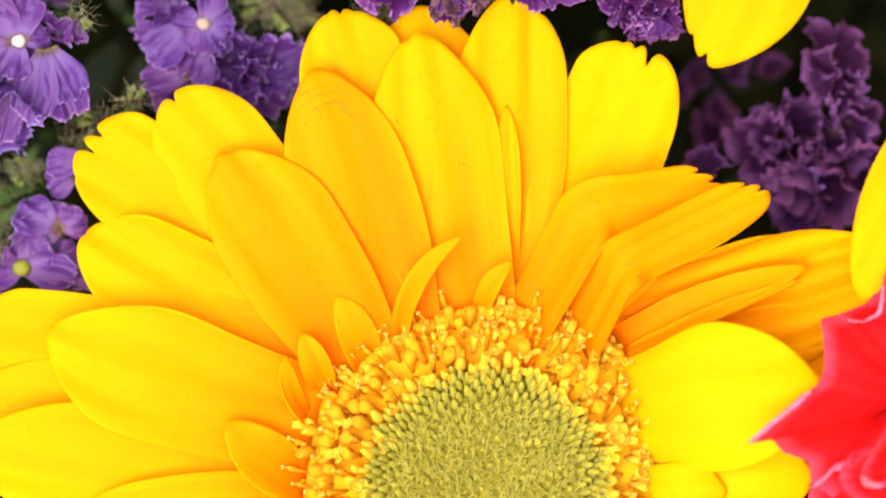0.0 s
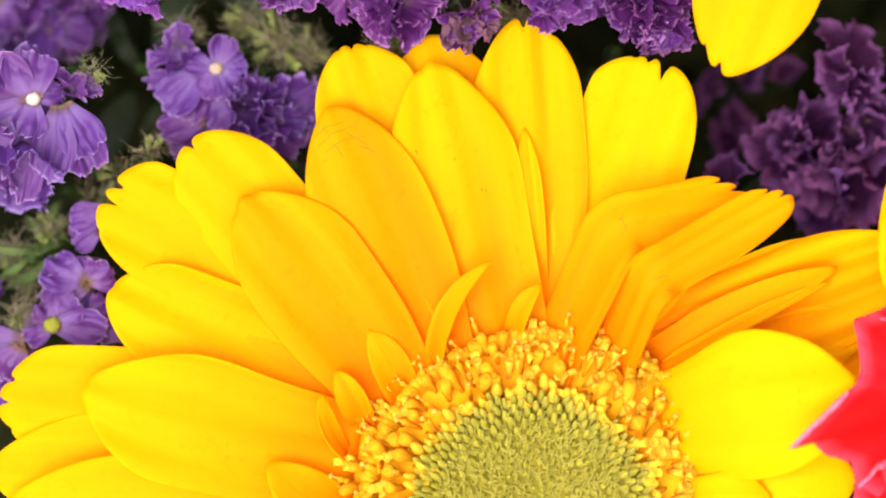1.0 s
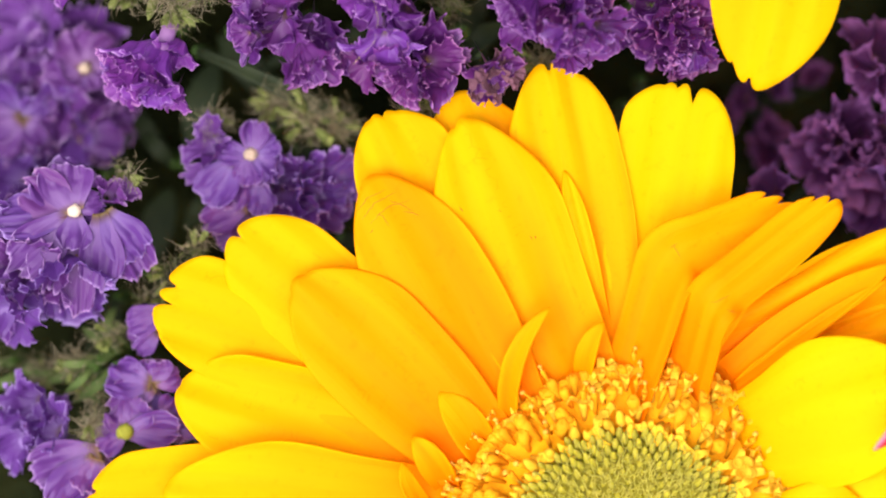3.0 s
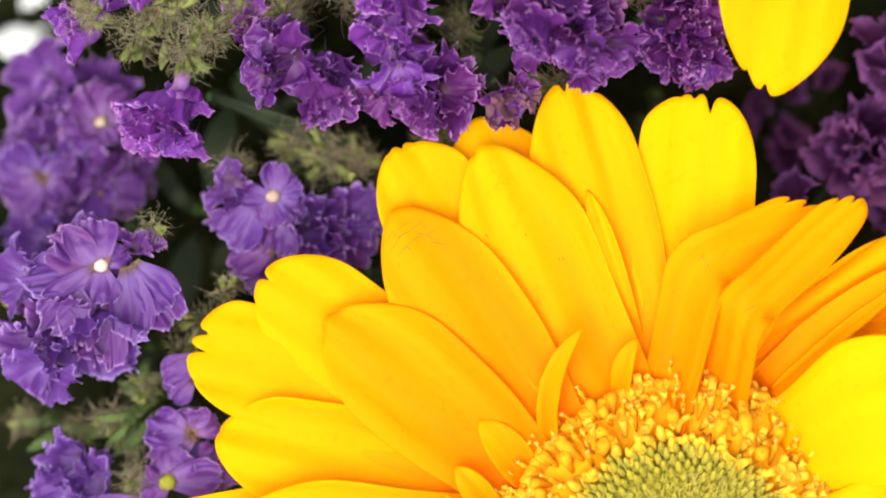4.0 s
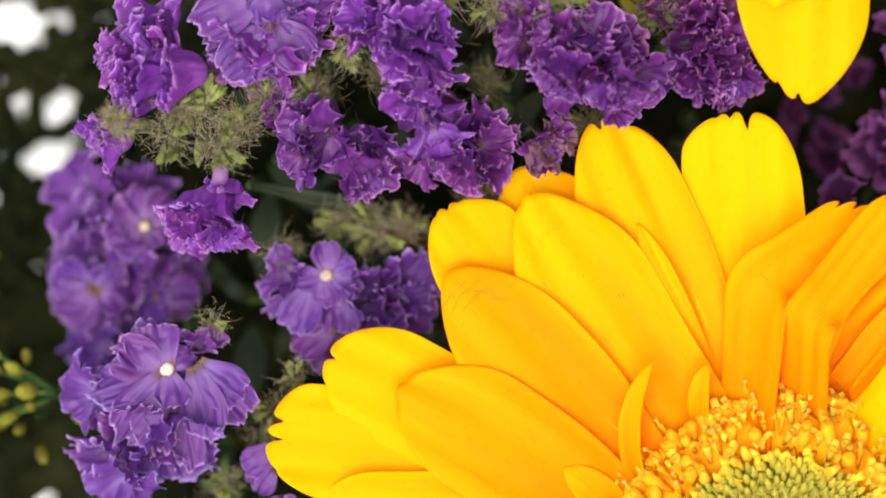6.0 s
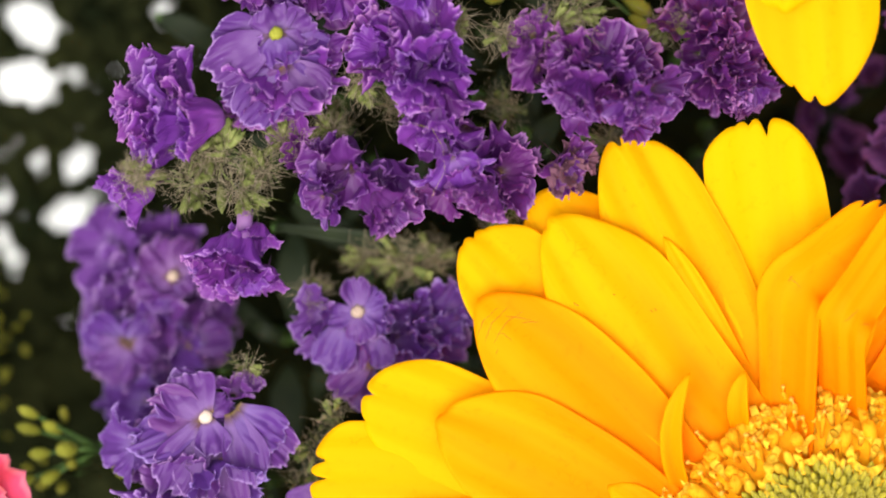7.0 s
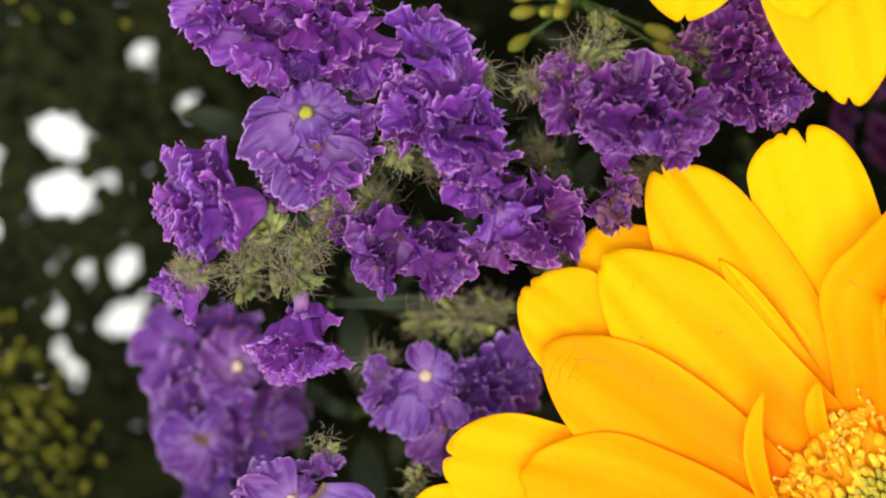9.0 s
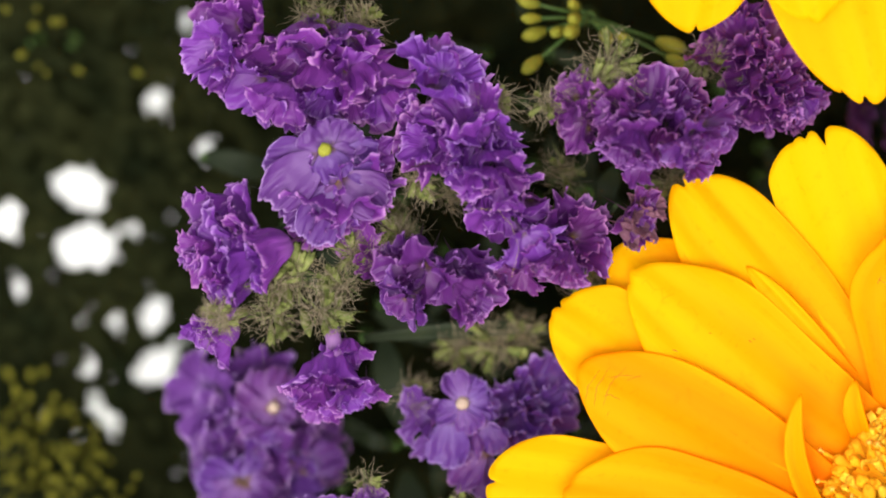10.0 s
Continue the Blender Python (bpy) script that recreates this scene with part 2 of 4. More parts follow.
def petal(parent, base, tip, width, rise=(0, 30, 0), side=0.0, twist=(0, 0), notch=0.03, cup=0.25, seed=0, mat=None,
          name="petal", taper=0.74, round_=0.23, nu=22, nv=26, knee=None, thick=4.0, ragged=0.0, label="", crease=0.0, narrow=0.36, nicks=None, slant=None, rib=None, crinkle=0.0, halves=(1.0, 1.0), roll=None, oblique=0.0):
    """A strap-shaped petal in plan units: base and tip (x, y), heights at base, middle and tip, sideways bow, twist at base and tip (degrees)."""
    rng = random.Random(seed)
    b, t = P(*base, rise[0]), P(*tip, rise[2])
    run = t - b
    flat = Vector((run.x, run.y, 0))
    perp = Vector((-flat.y, flat.x, 0)).normalized()
    if knee:
        mid = P(*knee, 0)
    else:
        mid = (b + t) / 2 + perp * side * flat.length
    mid.z = Z0 + (2 * rise[1] - 0.5 * rise[0] - 0.5 * rise[2]) * U
    cuts = [(rng.uniform(-0.5, -0.12), rng.uniform(0.6, 1.3)), (rng.uniform(0.1, 0.5), rng.uniform(0.6, 1.3))]
    p1, p2, p3 = rng.uniform(0, 6), rng.uniform(0, 6), rng.uniform(0, 6)
    ribs = rng.uniform(0.02, 0.045)
    lean = rng.uniform(-0.12, 0.12)
    cuts = cuts if nicks is None else nicks
    lean = lean if slant is None else slant
    ribs = ribs if rib is None else rib

    def spine(v):
        if crease:
            k_ = P(*knee, rise[1])
            f = v / crease if v < crease else (v - crease) / (1 - crease)
            line = b.lerp(k_, f) if v < crease else k_.lerp(t, f)
            if abs(v - crease) < 0.07:
                g = (v - crease + 0.07) / 0.14
                p0, p2_ = b.lerp(k_, 1 - 0.07 / crease), k_.lerp(t, 0.07 / (1 - crease))
                line = p0 * (1 - g) ** 2 + k_ * 2 * g * (1 - g) + p2_ * g * g
            return line
        return b * (1 - v) ** 2 + mid * 2 * v * (1 - v) + t * v * v

    def point(u, v):
        u = math.sin(u * math.pi / 2)
        skew = 1 + lean * u
        end = 1 - round_ * 1.7 * skew * (1 - math.sqrt(max(0.0, 1 - u * u)))
        for at, deep in cuts:
            off = abs(u - at) / (0.07 if nicks is None else 0.085)
            end -= notch * deep * (math.exp(-off * off) if nicks is None else math.exp(-1.6 * off))
        end -= oblique * (1 - u) / 2
        if ragged:
            end -= ragged * (0.5 + noise.noise(Vector((u * 3 + p1, p2, 0))) + 0.28 * noise.noise(Vector((u * 11, p1, p3))))
        w = v * max(end, 0.04)
        c, d = spine(w), (spine(min(w + 0.02, 1.02)) - spine(w - 0.02))
        d.normalize()
        s = d.cross(Vector((0, 0, 1)))
        s = s.normalized() if s.length > 1e-4 else perp
        n = s.cross(d).normalized()
        e = w
        if crease:
            e = min(max((w - crease + 0.1) / 0.2, 0.0), 1.0)
            e = e * e * (3 - 2 * e)
        a = radians(twist[0] * (1 - e) + twist[1] * e)
        s, n = s * math.cos(a) + n * math.sin(a), n * math.cos(a) - s * math.sin(a)
        k = min(w / 0.6, 1.0)
        half = width * U * 0.5 * halves[0 if u < 0 else 1] * (taper + (1 - taper) * math.sin(k * math.pi / 2) ** 1.3)
        if w > 0.6:
            half *= 1 - narrow * ((w - 0.6) / 0.4) ** 2.5
        z = cup * half * (u * u - 0.33) * (1 - 0.5 * w)
        z += ribs * half * math.cos(u * 9.4 + p3 * 0.3) * (0.4 + 0.6 * w)
        z += 0.02 * half * math.sin(w * 5 + p1 + u * 1.5) + 0.09 * half * noise.noise(Vector((u * 1.6 + p2, w * 0.9, p3)))
        if ragged:
            z += ragged * 4.5 * half * w ** 1.5 * noise.noise(Vector((u * 2.4 + p1, w * 1.3, p2))) + ragged * 5.5 * half * w ** 6 * noise.noise(Vector((u * 11 + p2, w * 2, p3)))
        if roll:
            # one margin rolled up and over near the tip
            near = max(0.0, (u * roll[0] - 0.45) / 0.55) * max(0.0, (w - 0.45) / 0.55)
            z += roll[1] * half * near ** 1.4
            u -= roll[0] * 0.35 * roll[1] * near ** 1.7
        if crinkle:
            z += crinkle * half * w * (noise.noise(Vector((u * 2.6 + p1, w * 3.2, p2))) + 0.35 * noise.noise(Vector((u * 6 + p2, w * 7, p3))))
        wob = 1 + 0.02 * math.sin(w * 11 + p2 + u)
        return c + s * u * half * wob + n * z

    return part(name, grid_shell(point, nu, nv, thick * U), mat or YELLOW, parent, label)


def tube(points, radii, sides=8):
    bm = bmesh.new()
    rings = []
    for k, (p, r) in enumerate(zip(points, radii)):
        a, b = points[max(k - 1, 0)], points[min(k + 1, len(points) - 1)]
        q = (b - a).to_track_quat("Z", "Y")
        rings.append([bm.verts.new(p + q @ Vector((r * math.cos(2 * math.pi * i / sides), r * math.sin(2 * math.pi * i / sides), 0))) for i in range(sides)])
    for r0, r1 in zip(rings, rings[1:]):
        for i in range(sides):
            bm.faces.new((r0[i], r0[(i + 1) % sides], r1[(i + 1) % sides], r1[i]))
    bm.faces.new(rings[-1])
    bm.faces.new(rings[0][::-1])
    return bm


def stem(parent, foot, head, r0, r1, bow=0.0, name="stem", mat=None):
    d = head - foot
    pts = [foot + d * k / 10 + Vector((bow, bow * 0.6, 0)) * math.sin(k / 10 * math.pi) for k in range(11)]
    return part(name, tube(pts, [r0 + (r1 - r0) * k / 10 for k in range(11)]), mat or STEM, parent)


def lathe(profile, sides=8):
    bm = bmesh.new()
    rings = [[bm.verts.new((r * math.cos(2 * math.pi * i / sides), r * math.sin(2 * math.pi * i / sides), z)) for i in range(sides)] for r, z in profile]
    for r0, r1 in zip(rings, rings[1:]):
        for i in range(sides):
            bm.faces.new((r0[i], r0[(i + 1) % sides], r1[(i + 1) % sides], r1[i]))
    bm.faces.new(rings[-1])
    bm.faces.new(rings[0][::-1])
    return bm


def place(ob, at, axis, scale, spin=0.0):
    q = axis.to_track_quat("Z", "Y")
    ob.matrix_basis = Matrix.LocRotScale(at, q @ Euler((0, 0, spin)).to_quaternion(), (scale,) * 3)
    return ob


def piece(name, me, parent, at, axis, scale, spin=0.0):
    ob = new(name, me)
    ob.parent = parent
    ob.matrix_parent_inverse = parent.matrix_world.inverted()
    return place(ob, at, axis, scale, spin)


def facing(a, tilt):
    a, tilt = radians(a), radians(tilt)
    return Vector((math.sin(tilt) * math.cos(a), math.sin(tilt) * math.sin(a), math.cos(tilt)))


# ---- table ----
def slab(x0, y0, z0, x1, y1, z1, bevel=0.004):
    bm = bmesh.new()
    bmesh.ops.create_cube(bm, size=1, matrix=Matrix.LocRotScale(((x0 + x1) / 2, (y0 + y1) / 2, (z0 + z1) / 2), None, (x1 - x0, y1 - y0, z1 - z0)))
    bmesh.ops.bevel(bm, geom=bm.edges[:], offset=bevel, segments=2, affect="EDGES")
    return bm


table = new("floor", mesh_of("floor", slab(-0.7, -0.7, -0.03, 0.7, 0.7, 0.0), TABLE))
tagged(table, "plain white surface under the flowers", "floor", kind="structure")


# ---- gerberas ----
def strap(bm, a, out, rise, long, wide, hook, sides=6):
    """A curled strap lip that leaves the mouth of a floret at angle a."""
    d = Vector((math.cos(a), math.sin(a), 0))
    sd = Vector((-d.y, d.x, 0))
    rows = []
    for m_ in range(sides + 1):
        f = m_ / sides
        turn = hook * f
        c = d * (out + long * math.sin(turn) / max(hook, 0.1)) + Vector((0, 0, rise + long * (1 - math.cos(turn)) / max(hook, 0.1) * -0.9 + long * 0.55 * math.sin(f * 2.2)))
        w = wide * (1 - 0.65 * f * f)
        rows.append((bm.verts.new(c - sd * w), bm.verts.new(c + Vector((0, 0, -0.3 * w)) + d * 0.1), bm.verts.new(c + sd * w)))
    for r0, r1 in zip(rows, rows[1:]):
        bm.faces.new((r0[0], r0[1], r1[1], r1[0]))
        bm.faces.new((r0[1], r0[2], r1[2], r1[1]))


def floret_shapes():
    """Ring florets of three habits: plump clubs, open ones with curled strap lips, and slim ones with a knobbed style."""
    clubs, open_ones, slim = [], [], []
    for k in range(5):
        rng = random.Random(40 + k)
        bm = lathe([(0.25, -1.2), (0.36, -0.3), (0.5, 0.5), (0.64, 1.1), (0.66, 1.6), (0.5, 2.0), (0.22, 2.15), (0.04, 2.0)], 10)
        for v in bm.verts:
            ang = math.atan2(v.co.y, v.co.x)
            top = max(0.0, v.co.z - 0.8)
            v.co.x *= 1 + 0.12 * top * math.cos(3 * ang + k)
            v.co.y *= 1 + 0.12 * top * math.cos(3 * ang + k)
            v.co.x += 0.14 * k * top * top * 0.5
        if k > 2:
            strap(bm, rng.uniform(0, 6.28), 0.2, 1.7, 0.9, 0.36, 1.2)
        clubs.append(mesh_of("ring_floret", bm, FLORET_ORANGE))
    for k in range(6):
        rng = random.Random(60 + k)
        bm = lathe([(0.22, -1.2), (0.34, -0.2), (0.46, 0.7), (0.5, 1.2), (0.3, 1.0)], 8)
        a0 = rng.uniform(0, 6.28)
        for j in range(2 + k % 2):
            strap(bm, a0 + j * rng.uniform(1.6, 2.6), 0.3, 1.05, rng.uniform(1.3, 2.0), rng.uniform(0.34, 0.5), rng.uniform(1.2, 2.4))
        open_ones.append(mesh_of("ring_floret", bm, FLORET_GOLD))
    for k in range(5):
        rng = random.Random(80 + k)
        bm = lathe([(0.16, -1.2), (0.22, 0.0), (0.30, 0.9), (0.36, 1.4), (0.2, 1.7)], 7)
        if k % 2:
            strap(bm, rng.uniform(0, 6.28), 0.2, 1.2, 1.0, 0.26, 1.4)
        tall, bend = rng.uniform(2.1, 2.9), rng.uniform(-0.5, 0.5)
        pts = [Vector((0, 0, 1.0)), Vector((bend * 0.4, 0, tall * 0.75)), Vector((bend, 0.1, tall))]
        st = tube(pts, [0.17, 0.14, 0.12], 6)
        me = bpy.data.meshes.new("style")
        st.to_mesh(me)
        st.free()
        bm.from_mesh(me)
        bpy.data.meshes.remove(me)
        knob = pts[-1]
        bmesh.ops.create_icosphere(bm, subdivisions=2, radius=0.3, matrix=Matrix.Translation(knob) @ Matrix.Diagonal((1, 0.8, 0.8, 1)))
        me = mesh_of("ring_floret", bm, FLORET_ORANGE)
        me.materials.append(ANTHER)
        for poly in me.polygons:
            if (poly.center - knob).length < 0.34:
                poly.material_index = 1
        slim.append(me)
    return clubs, open_ones, slim


def closed_bud(name, mat, tip):
    return mesh_of(name, lathe([(0.4, -0.6), (0.68, 0.1), (0.74, 0.9), (0.56, 1.8), (tip, 2.4), (0.06, 2.6)], 8), mat)


def disc(parent, cx, cy, z, r_eye, r_ring, seed, fine=True):
    """The eye: a low dome of closed buds with straw-coloured curls, inside a ring of open gold florets."""
    rng = random.Random(seed)
    dome = lathe([(r_ring * 0.55, -150), (r_ring * (1.22 if fine else 1.0), -95), (r_ring * 0.98, -50), (r_ring * 0.9, -36), (r_eye * 1.03, -26), (r_eye * 0.9, -52)], 40)
    for v in dome.verts:
        v.co = P(cx + v.co.x, cy - v.co.y, z + v.co.z)
    part("receptacle", dome, FLORET_BED, parent, "golden domed flower centre")
    cushion = lathe([(r_eye * 0.98, -40), (r_eye * 0.98, -14), (r_eye * 0.75, -6), (r_eye * 0.35, -20), (r_eye * 0.05, -30)], 40)
    for v in cushion.verts:
        v.co = P(cx + v.co.x, cy - v.co.y, z + v.co.z)
    part("eye_cushion", cushion, EYE_GREEN, parent, "yellow-green eye of the flower")
    green = closed_bud("disc_bud", EYE_GREEN, 0.3)
    golden = closed_bud("disc_bud", FLORET_GOLD, 0.35)
    curls = bmesh.new()
    rest = bmesh.new()
    count = 620 if fine else 320
    for k in range(count):
        rr = r_eye * math.sqrt((k + 0.5) / count)
        a = k * 2.39996
        f = rr / r_eye
        hz = z + (-26 + 26 * min(f / 0.7, 1)) if f < 0.7 else z - 8 * (f - 0.7) / 0.3
        x, y = cx + rr * math.cos(a) + rng.uniform(-2, 2), cy - rr * math.sin(a) + rng.uniform(-2, 2)
        axis = Vector((math.cos(a) * (f - 0.15) * 1.25, math.sin(a) * (f - 0.15) * 1.25, 1)) + Vector((rng.uniform(-.15, .15), rng.uniform(-.15, .15), 0))
        size = (r_eye / 217) * (7.6 + 2.8 * f * f) * U * rng.uniform(0.88, 1.12)
        if f > 0.74:
            piece("disc_bud", golden if f > 0.965 and rng.random() < 0.6 else green, parent, P(x, y, hz), axis, size, rng.uniform(0, 6))
        else:
            q = axis.to_track_quat("Z", "Y")
            b = [(0.5, -0.4), (0.85, 0.2), (0.6, 0.9), (0.15, 1.3)]
            rings = [[rest.verts.new(P(x, y, hz) + q @ Vector((r * size * math.cos(i * 1.2566), r * size * math.sin(i * 1.2566), h * size))) for i in range(5)] for r, h in b]
            for r0, r1 in zip(rings, rings[1:]):
                for i in range(5):
                    rest.faces.new((r0[i], r0[(i + 1) % 5], r1[(i + 1) % 5], r1[i]))
            rest.faces.new(rings[-1])
        if f < 0.96:
            for _ in range(5 if fine else 1):
                if rng.random() < (f - 0.55) * 2.2 * (0.45 + 0.55 * math.cos(a - 2.4)):
                    continue
                o = P(x + rng.uniform(-6, 6), y + rng.uniform(-6, 6), hz + 8)
                way = Vector((rng.gauss(0.5 * math.sin(a * 2), 0.5), rng.gauss(0.7, 0.5), rng.uniform(0.4, 1.0))).normalized()
                bend = Vector((rng.uniform(-1, 1), rng.uniform(-1, 1), -0.2))
                long = rng.uniform(13, 27) * U * r_eye / 217
                pts = [o, o + way * long * 0.5 + bend * long * 0.08, o + way * long + bend * long * 0.45]
                add_strand(curls, pts, (1.1 * U, 1.1 * U, 0.5 * U))
    tagged(part("bud_bed", rest, EYE_GREEN, parent), kind="stuff")
    tagged(part("curled_hairs", curls, EYE_HAIR, parent, "straw-coloured curled hairs"), kind="stuff")
    clubs, open_ones, slim = RING_SHAPES
    n_all = 300 if fine else 150
    if fine:
        # the florets underneath, joined
        verts, faces = [], []
        for k in range(360):
            f = (k * 0.618) % 1.0
            rr, a = r_eye * 1.0 + (r_ring - r_eye) * f, k * 2.39996
            lean = 0.5 + 0.9 * f
            axis = Vector((math.cos(a) * lean, math.sin(a) * lean, 1)) + Vector((rng.uniform(-.35, .35), rng.uniform(-.35, .35), 0))
            m = Matrix.LocRotScale(P(cx + rr * math.cos(a), cy - rr * math.sin(a), z - 20 - 26 * f), axis.to_track_quat("Z", "Y"), (rng.uniform(13, 17) * U,) * 3)
            me = rng.choice(clubs + open_ones[:2])
            at = len(verts)
            verts += [m @ v.co for v in me.vertices]
            faces += [[at + i for i in poly.vertices] for poly in me.polygons]
        me = bpy.data.meshes.new("floret_bed")
        me.from_pydata(verts, [], faces)
        me.materials.append(FLORET_ORANGE)
        me.polygons.foreach_set("use_smooth", [True] * len(faces))
        tagged(part("floret_bed", me, FLORET_ORANGE, parent), kind="stuff")
    bands = [(0.04, 0.15), (0.2, 0.17), (0.4, 0.19), (0.6, 0.2), (0.8, 0.16), (1.0, 0.13)]
    for f0, share in bands:
        n_band = round(n_all * share)
        for k in range(n_band):
            f = f0 + rng.uniform(-0.08, 0.08)
            rr = r_eye * 1.0 + (r_ring - r_eye) * f * 0.95
            a = (k + rng.uniform(-0.3, 0.3)) * 2 * math.pi / n_band + f0 * 5
            x, y = cx + rr * math.cos(a), cy - rr * math.sin(a)
            lean = 0.5 + 0.95 * f
            axis = Vector((math.cos(a) * lean + rng.uniform(-.35, .35), math.sin(a) * lean + rng.uniform(-.35, .35), 1))
            size = (r_eye / 217) * rng.uniform(14, 19) * U
            # the side away from the sun is further open
            ajar = 0.45 + 0.3 * math.cos(a)
            if f < 0.14:
                if rng.random() < 0.4:
                    piece("ring_bud", golden, parent, P(x, y, z - 10), axis, size * 0.85, rng.uniform(0, 6))
                else:
                    axis = Vector((-0.5 * math.cos(a) + rng.uniform(-.3, .3), -0.5 * math.sin(a) + rng.uniform(-.3, .3), 1))
                    piece("ring_floret", rng.choice(open_ones), parent, P(x, y, z - 14), axis, size * 1.05, rng.uniform(0, 6))
                continue
            kinds = open_ones if rng.random() < ajar else (slim if rng.random() < 0.25 + 0.6 * f else clubs)
            piece("ring_floret", rng.choice(kinds), parent, P(x, y, z - 4 - 26 * f), axis, size * (1.15 - 0.2 * f), rng.uniform(0, 6))


def add_strand(bm, pts, radii):
    """A thin three-sided strand."""
    rings = []
    for k, (p, r) in enumerate(zip(pts, radii)):
        d = pts[min(k + 1, len(pts) - 1)] - pts[max(k - 1, 0)]
        q = d.to_track_quat("Z", "Y")
        rings.append([bm.verts.new(p + q @ Vector((r * math.cos(i * 2.0944), r * math.sin(i * 2.0944), 0))) for i in range(3)])
    for r0, r1 in zip(rings, rings[1:]):
        for i in range(3):
            bm.faces.new((r0[i], r0[(i + 1) % 3], r1[(i + 1) % 3], r1[i]))


RING_SHAPES = floret_shapes()
foot = P(860, 870)
foot.z = 0
gerbera = thing("gerbera", foot, "large yellow gerbera in full bloom with a green eye", "flower", "yellow gerberas")
stem(gerbera, foot, P(860, 870, -110), 0.0032, 0.0030, 0.004)

# back row, seen between the front petals: base, tip, width, middle height, tip height, bow, notch
BACK = [
    ((558, 494), (138, 255), 210, -70, -60, 0.0, LEMON, dict(notch=0.055, nicks=[(0.0, 1.3), (0.32, 1.3), (-0.55, 0.2)], slant=-0.25, round_=0.13, narrow=0.08)),
    ((593, 546), (299, 167), 204, -50, -45, -0.02, LEMON, dict(notch=0.04, nicks=[(0.0, 1.0), (-0.5, 0.3)], slant=0.1, round_=0.15, narrow=0.12)),
    ((575, 652), (142, 420), 222, -60, -55, 0.03, LEMON, dict(notch=0.035, nicks=[(0.55, 1.3), (0.1, 0.25)], slant=-0.35, round_=0.2, narrow=0.2, roll=(1, 0.45))),
    ((500, 700), (-70, 602), 232, -85, -90, 0.0, LEMON, dict(notch=0.04, nicks=[(0.4, 1.0), (0.0, 1.0), (-0.45, 0.5)], slant=-0.35, round_=0.16, narrow=0.15)),
    ((520, 790), (-95, 720), 235, -80, -95, 0.03, LEMON, dict(notch=0.0)),
    ((700, 430), (592, 16), 200, -50, -50, 0.0, YELLOW, dict(notch=0.035, nicks=[(0.1, 0.9), (-0.2, 0.3), (0.4, 0.3)], slant=-0.3, round_=0.16, narrow=0.25)),
    ((765, 330), (745, 8), 212, -90, -95, 0.0, YELLOW, dict(notch=0.0, round_=0.25)),
]
BACK += [
    ((895, 540), (910, -12), 214, -25, -30, 0.0, YELLOW, dict(notch=0.045, nicks=[(-0.02, 1.2), (0.36, 0.5), (0.55, 0.35)], slant=-0.3, round_=0.22, narrow=0.2, halves=(1.08, 0.94))),
    ((976, 500), (1145, 79), 212, -45, -44, 0.0, SUNLIT_LEMON, dict(notch=0.09, nicks=[(0.12, 1.1), (-0.16, 0.4), (-0.4, 0.15)], slant=0.3, round_=0.14, narrow=0.02, taper=0.82)),
    ((930, 610), (1190, 330), 170, -60, -60, -0.03, YELLOW, dict(notch=0.0)),
    ((1080, 585), (1605, 450), 205, -60, -70, -0.055, YELLOW, dict(notch=0.0, rib=0.16)),
    ((575, 690), (250, 505), 200, -75, -80, 0.0, YELLOW, dict(notch=0.0)),
    ((1090, 560), (1450, 432), 120, -85, -95, -0.03, YELLOW, dict(notch=0.0)),
    ((1180, 610), (1480, 585), 130, -90, -100, -0.03, YELLOW, dict(notch=0.0, rib=0.16)),
]
for k, (base, tip, w, zm, zt, bow, mat, shape) in enumerate(BACK):
    petal(gerbera, base, tip, w, (-42, zm * 0.36 - 6, zt * 0.45 - 6), bow, (0, 0), cup=0.06, seed=100 + k, mat=mat, nu=72 if "nicks" in shape else 26, nv=34, **shape)

FRONT = [
    ((835, 610), (738, 56), 232, 2, 0, 0.02, YELLOW, dict(notch=0.022, nicks=[(-0.22, 1.0), (0.15, 0.3)], slant=-0.1, nu=64)),
    ((715, 615), (556, 122), 212, 22, 22, -0.035, AMBER, dict(notch=0.0, halves=(1.1, 0.96))),
    ((640, 650), (388, 272), 228, 50, 42, -0.05, AMBER, dict(notch=0.01)),
    ((560, 745), (84, 588), 240, 40, 50, 0.05, YELLOW, dict(notch=0.0, roll=(1, 0.35))),
    ((540, 850), (-70, 790), 220, 0, -30, 0.03, LEMON, dict(notch=0.0)),
    ((905, 470), (896, 186), 44, -5, -12, 0.0, YELLOW, dict(notch=0.0)),
]
front = []
for k, (base, tip, w, zm, zt, bow, mat, shape) in enumerate(FRONT):
    front.append(petal(gerbera, base, tip, w, (-36 + zm * 0.4, zm * 0.42, zt * 0.42), bow, (0, 0), cup=0.1, seed=120 + k, mat=mat, **{"nu": 30, "nv": 34, **shape}))

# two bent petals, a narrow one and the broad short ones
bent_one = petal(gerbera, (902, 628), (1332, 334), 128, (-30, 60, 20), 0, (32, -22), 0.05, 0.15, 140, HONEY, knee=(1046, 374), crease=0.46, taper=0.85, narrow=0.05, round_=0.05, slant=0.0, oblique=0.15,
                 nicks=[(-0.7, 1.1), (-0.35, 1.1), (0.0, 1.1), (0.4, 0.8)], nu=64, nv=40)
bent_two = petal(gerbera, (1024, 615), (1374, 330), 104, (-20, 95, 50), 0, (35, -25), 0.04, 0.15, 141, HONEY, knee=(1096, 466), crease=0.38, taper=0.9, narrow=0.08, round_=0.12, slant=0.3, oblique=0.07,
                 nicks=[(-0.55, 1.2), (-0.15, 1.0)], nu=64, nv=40)
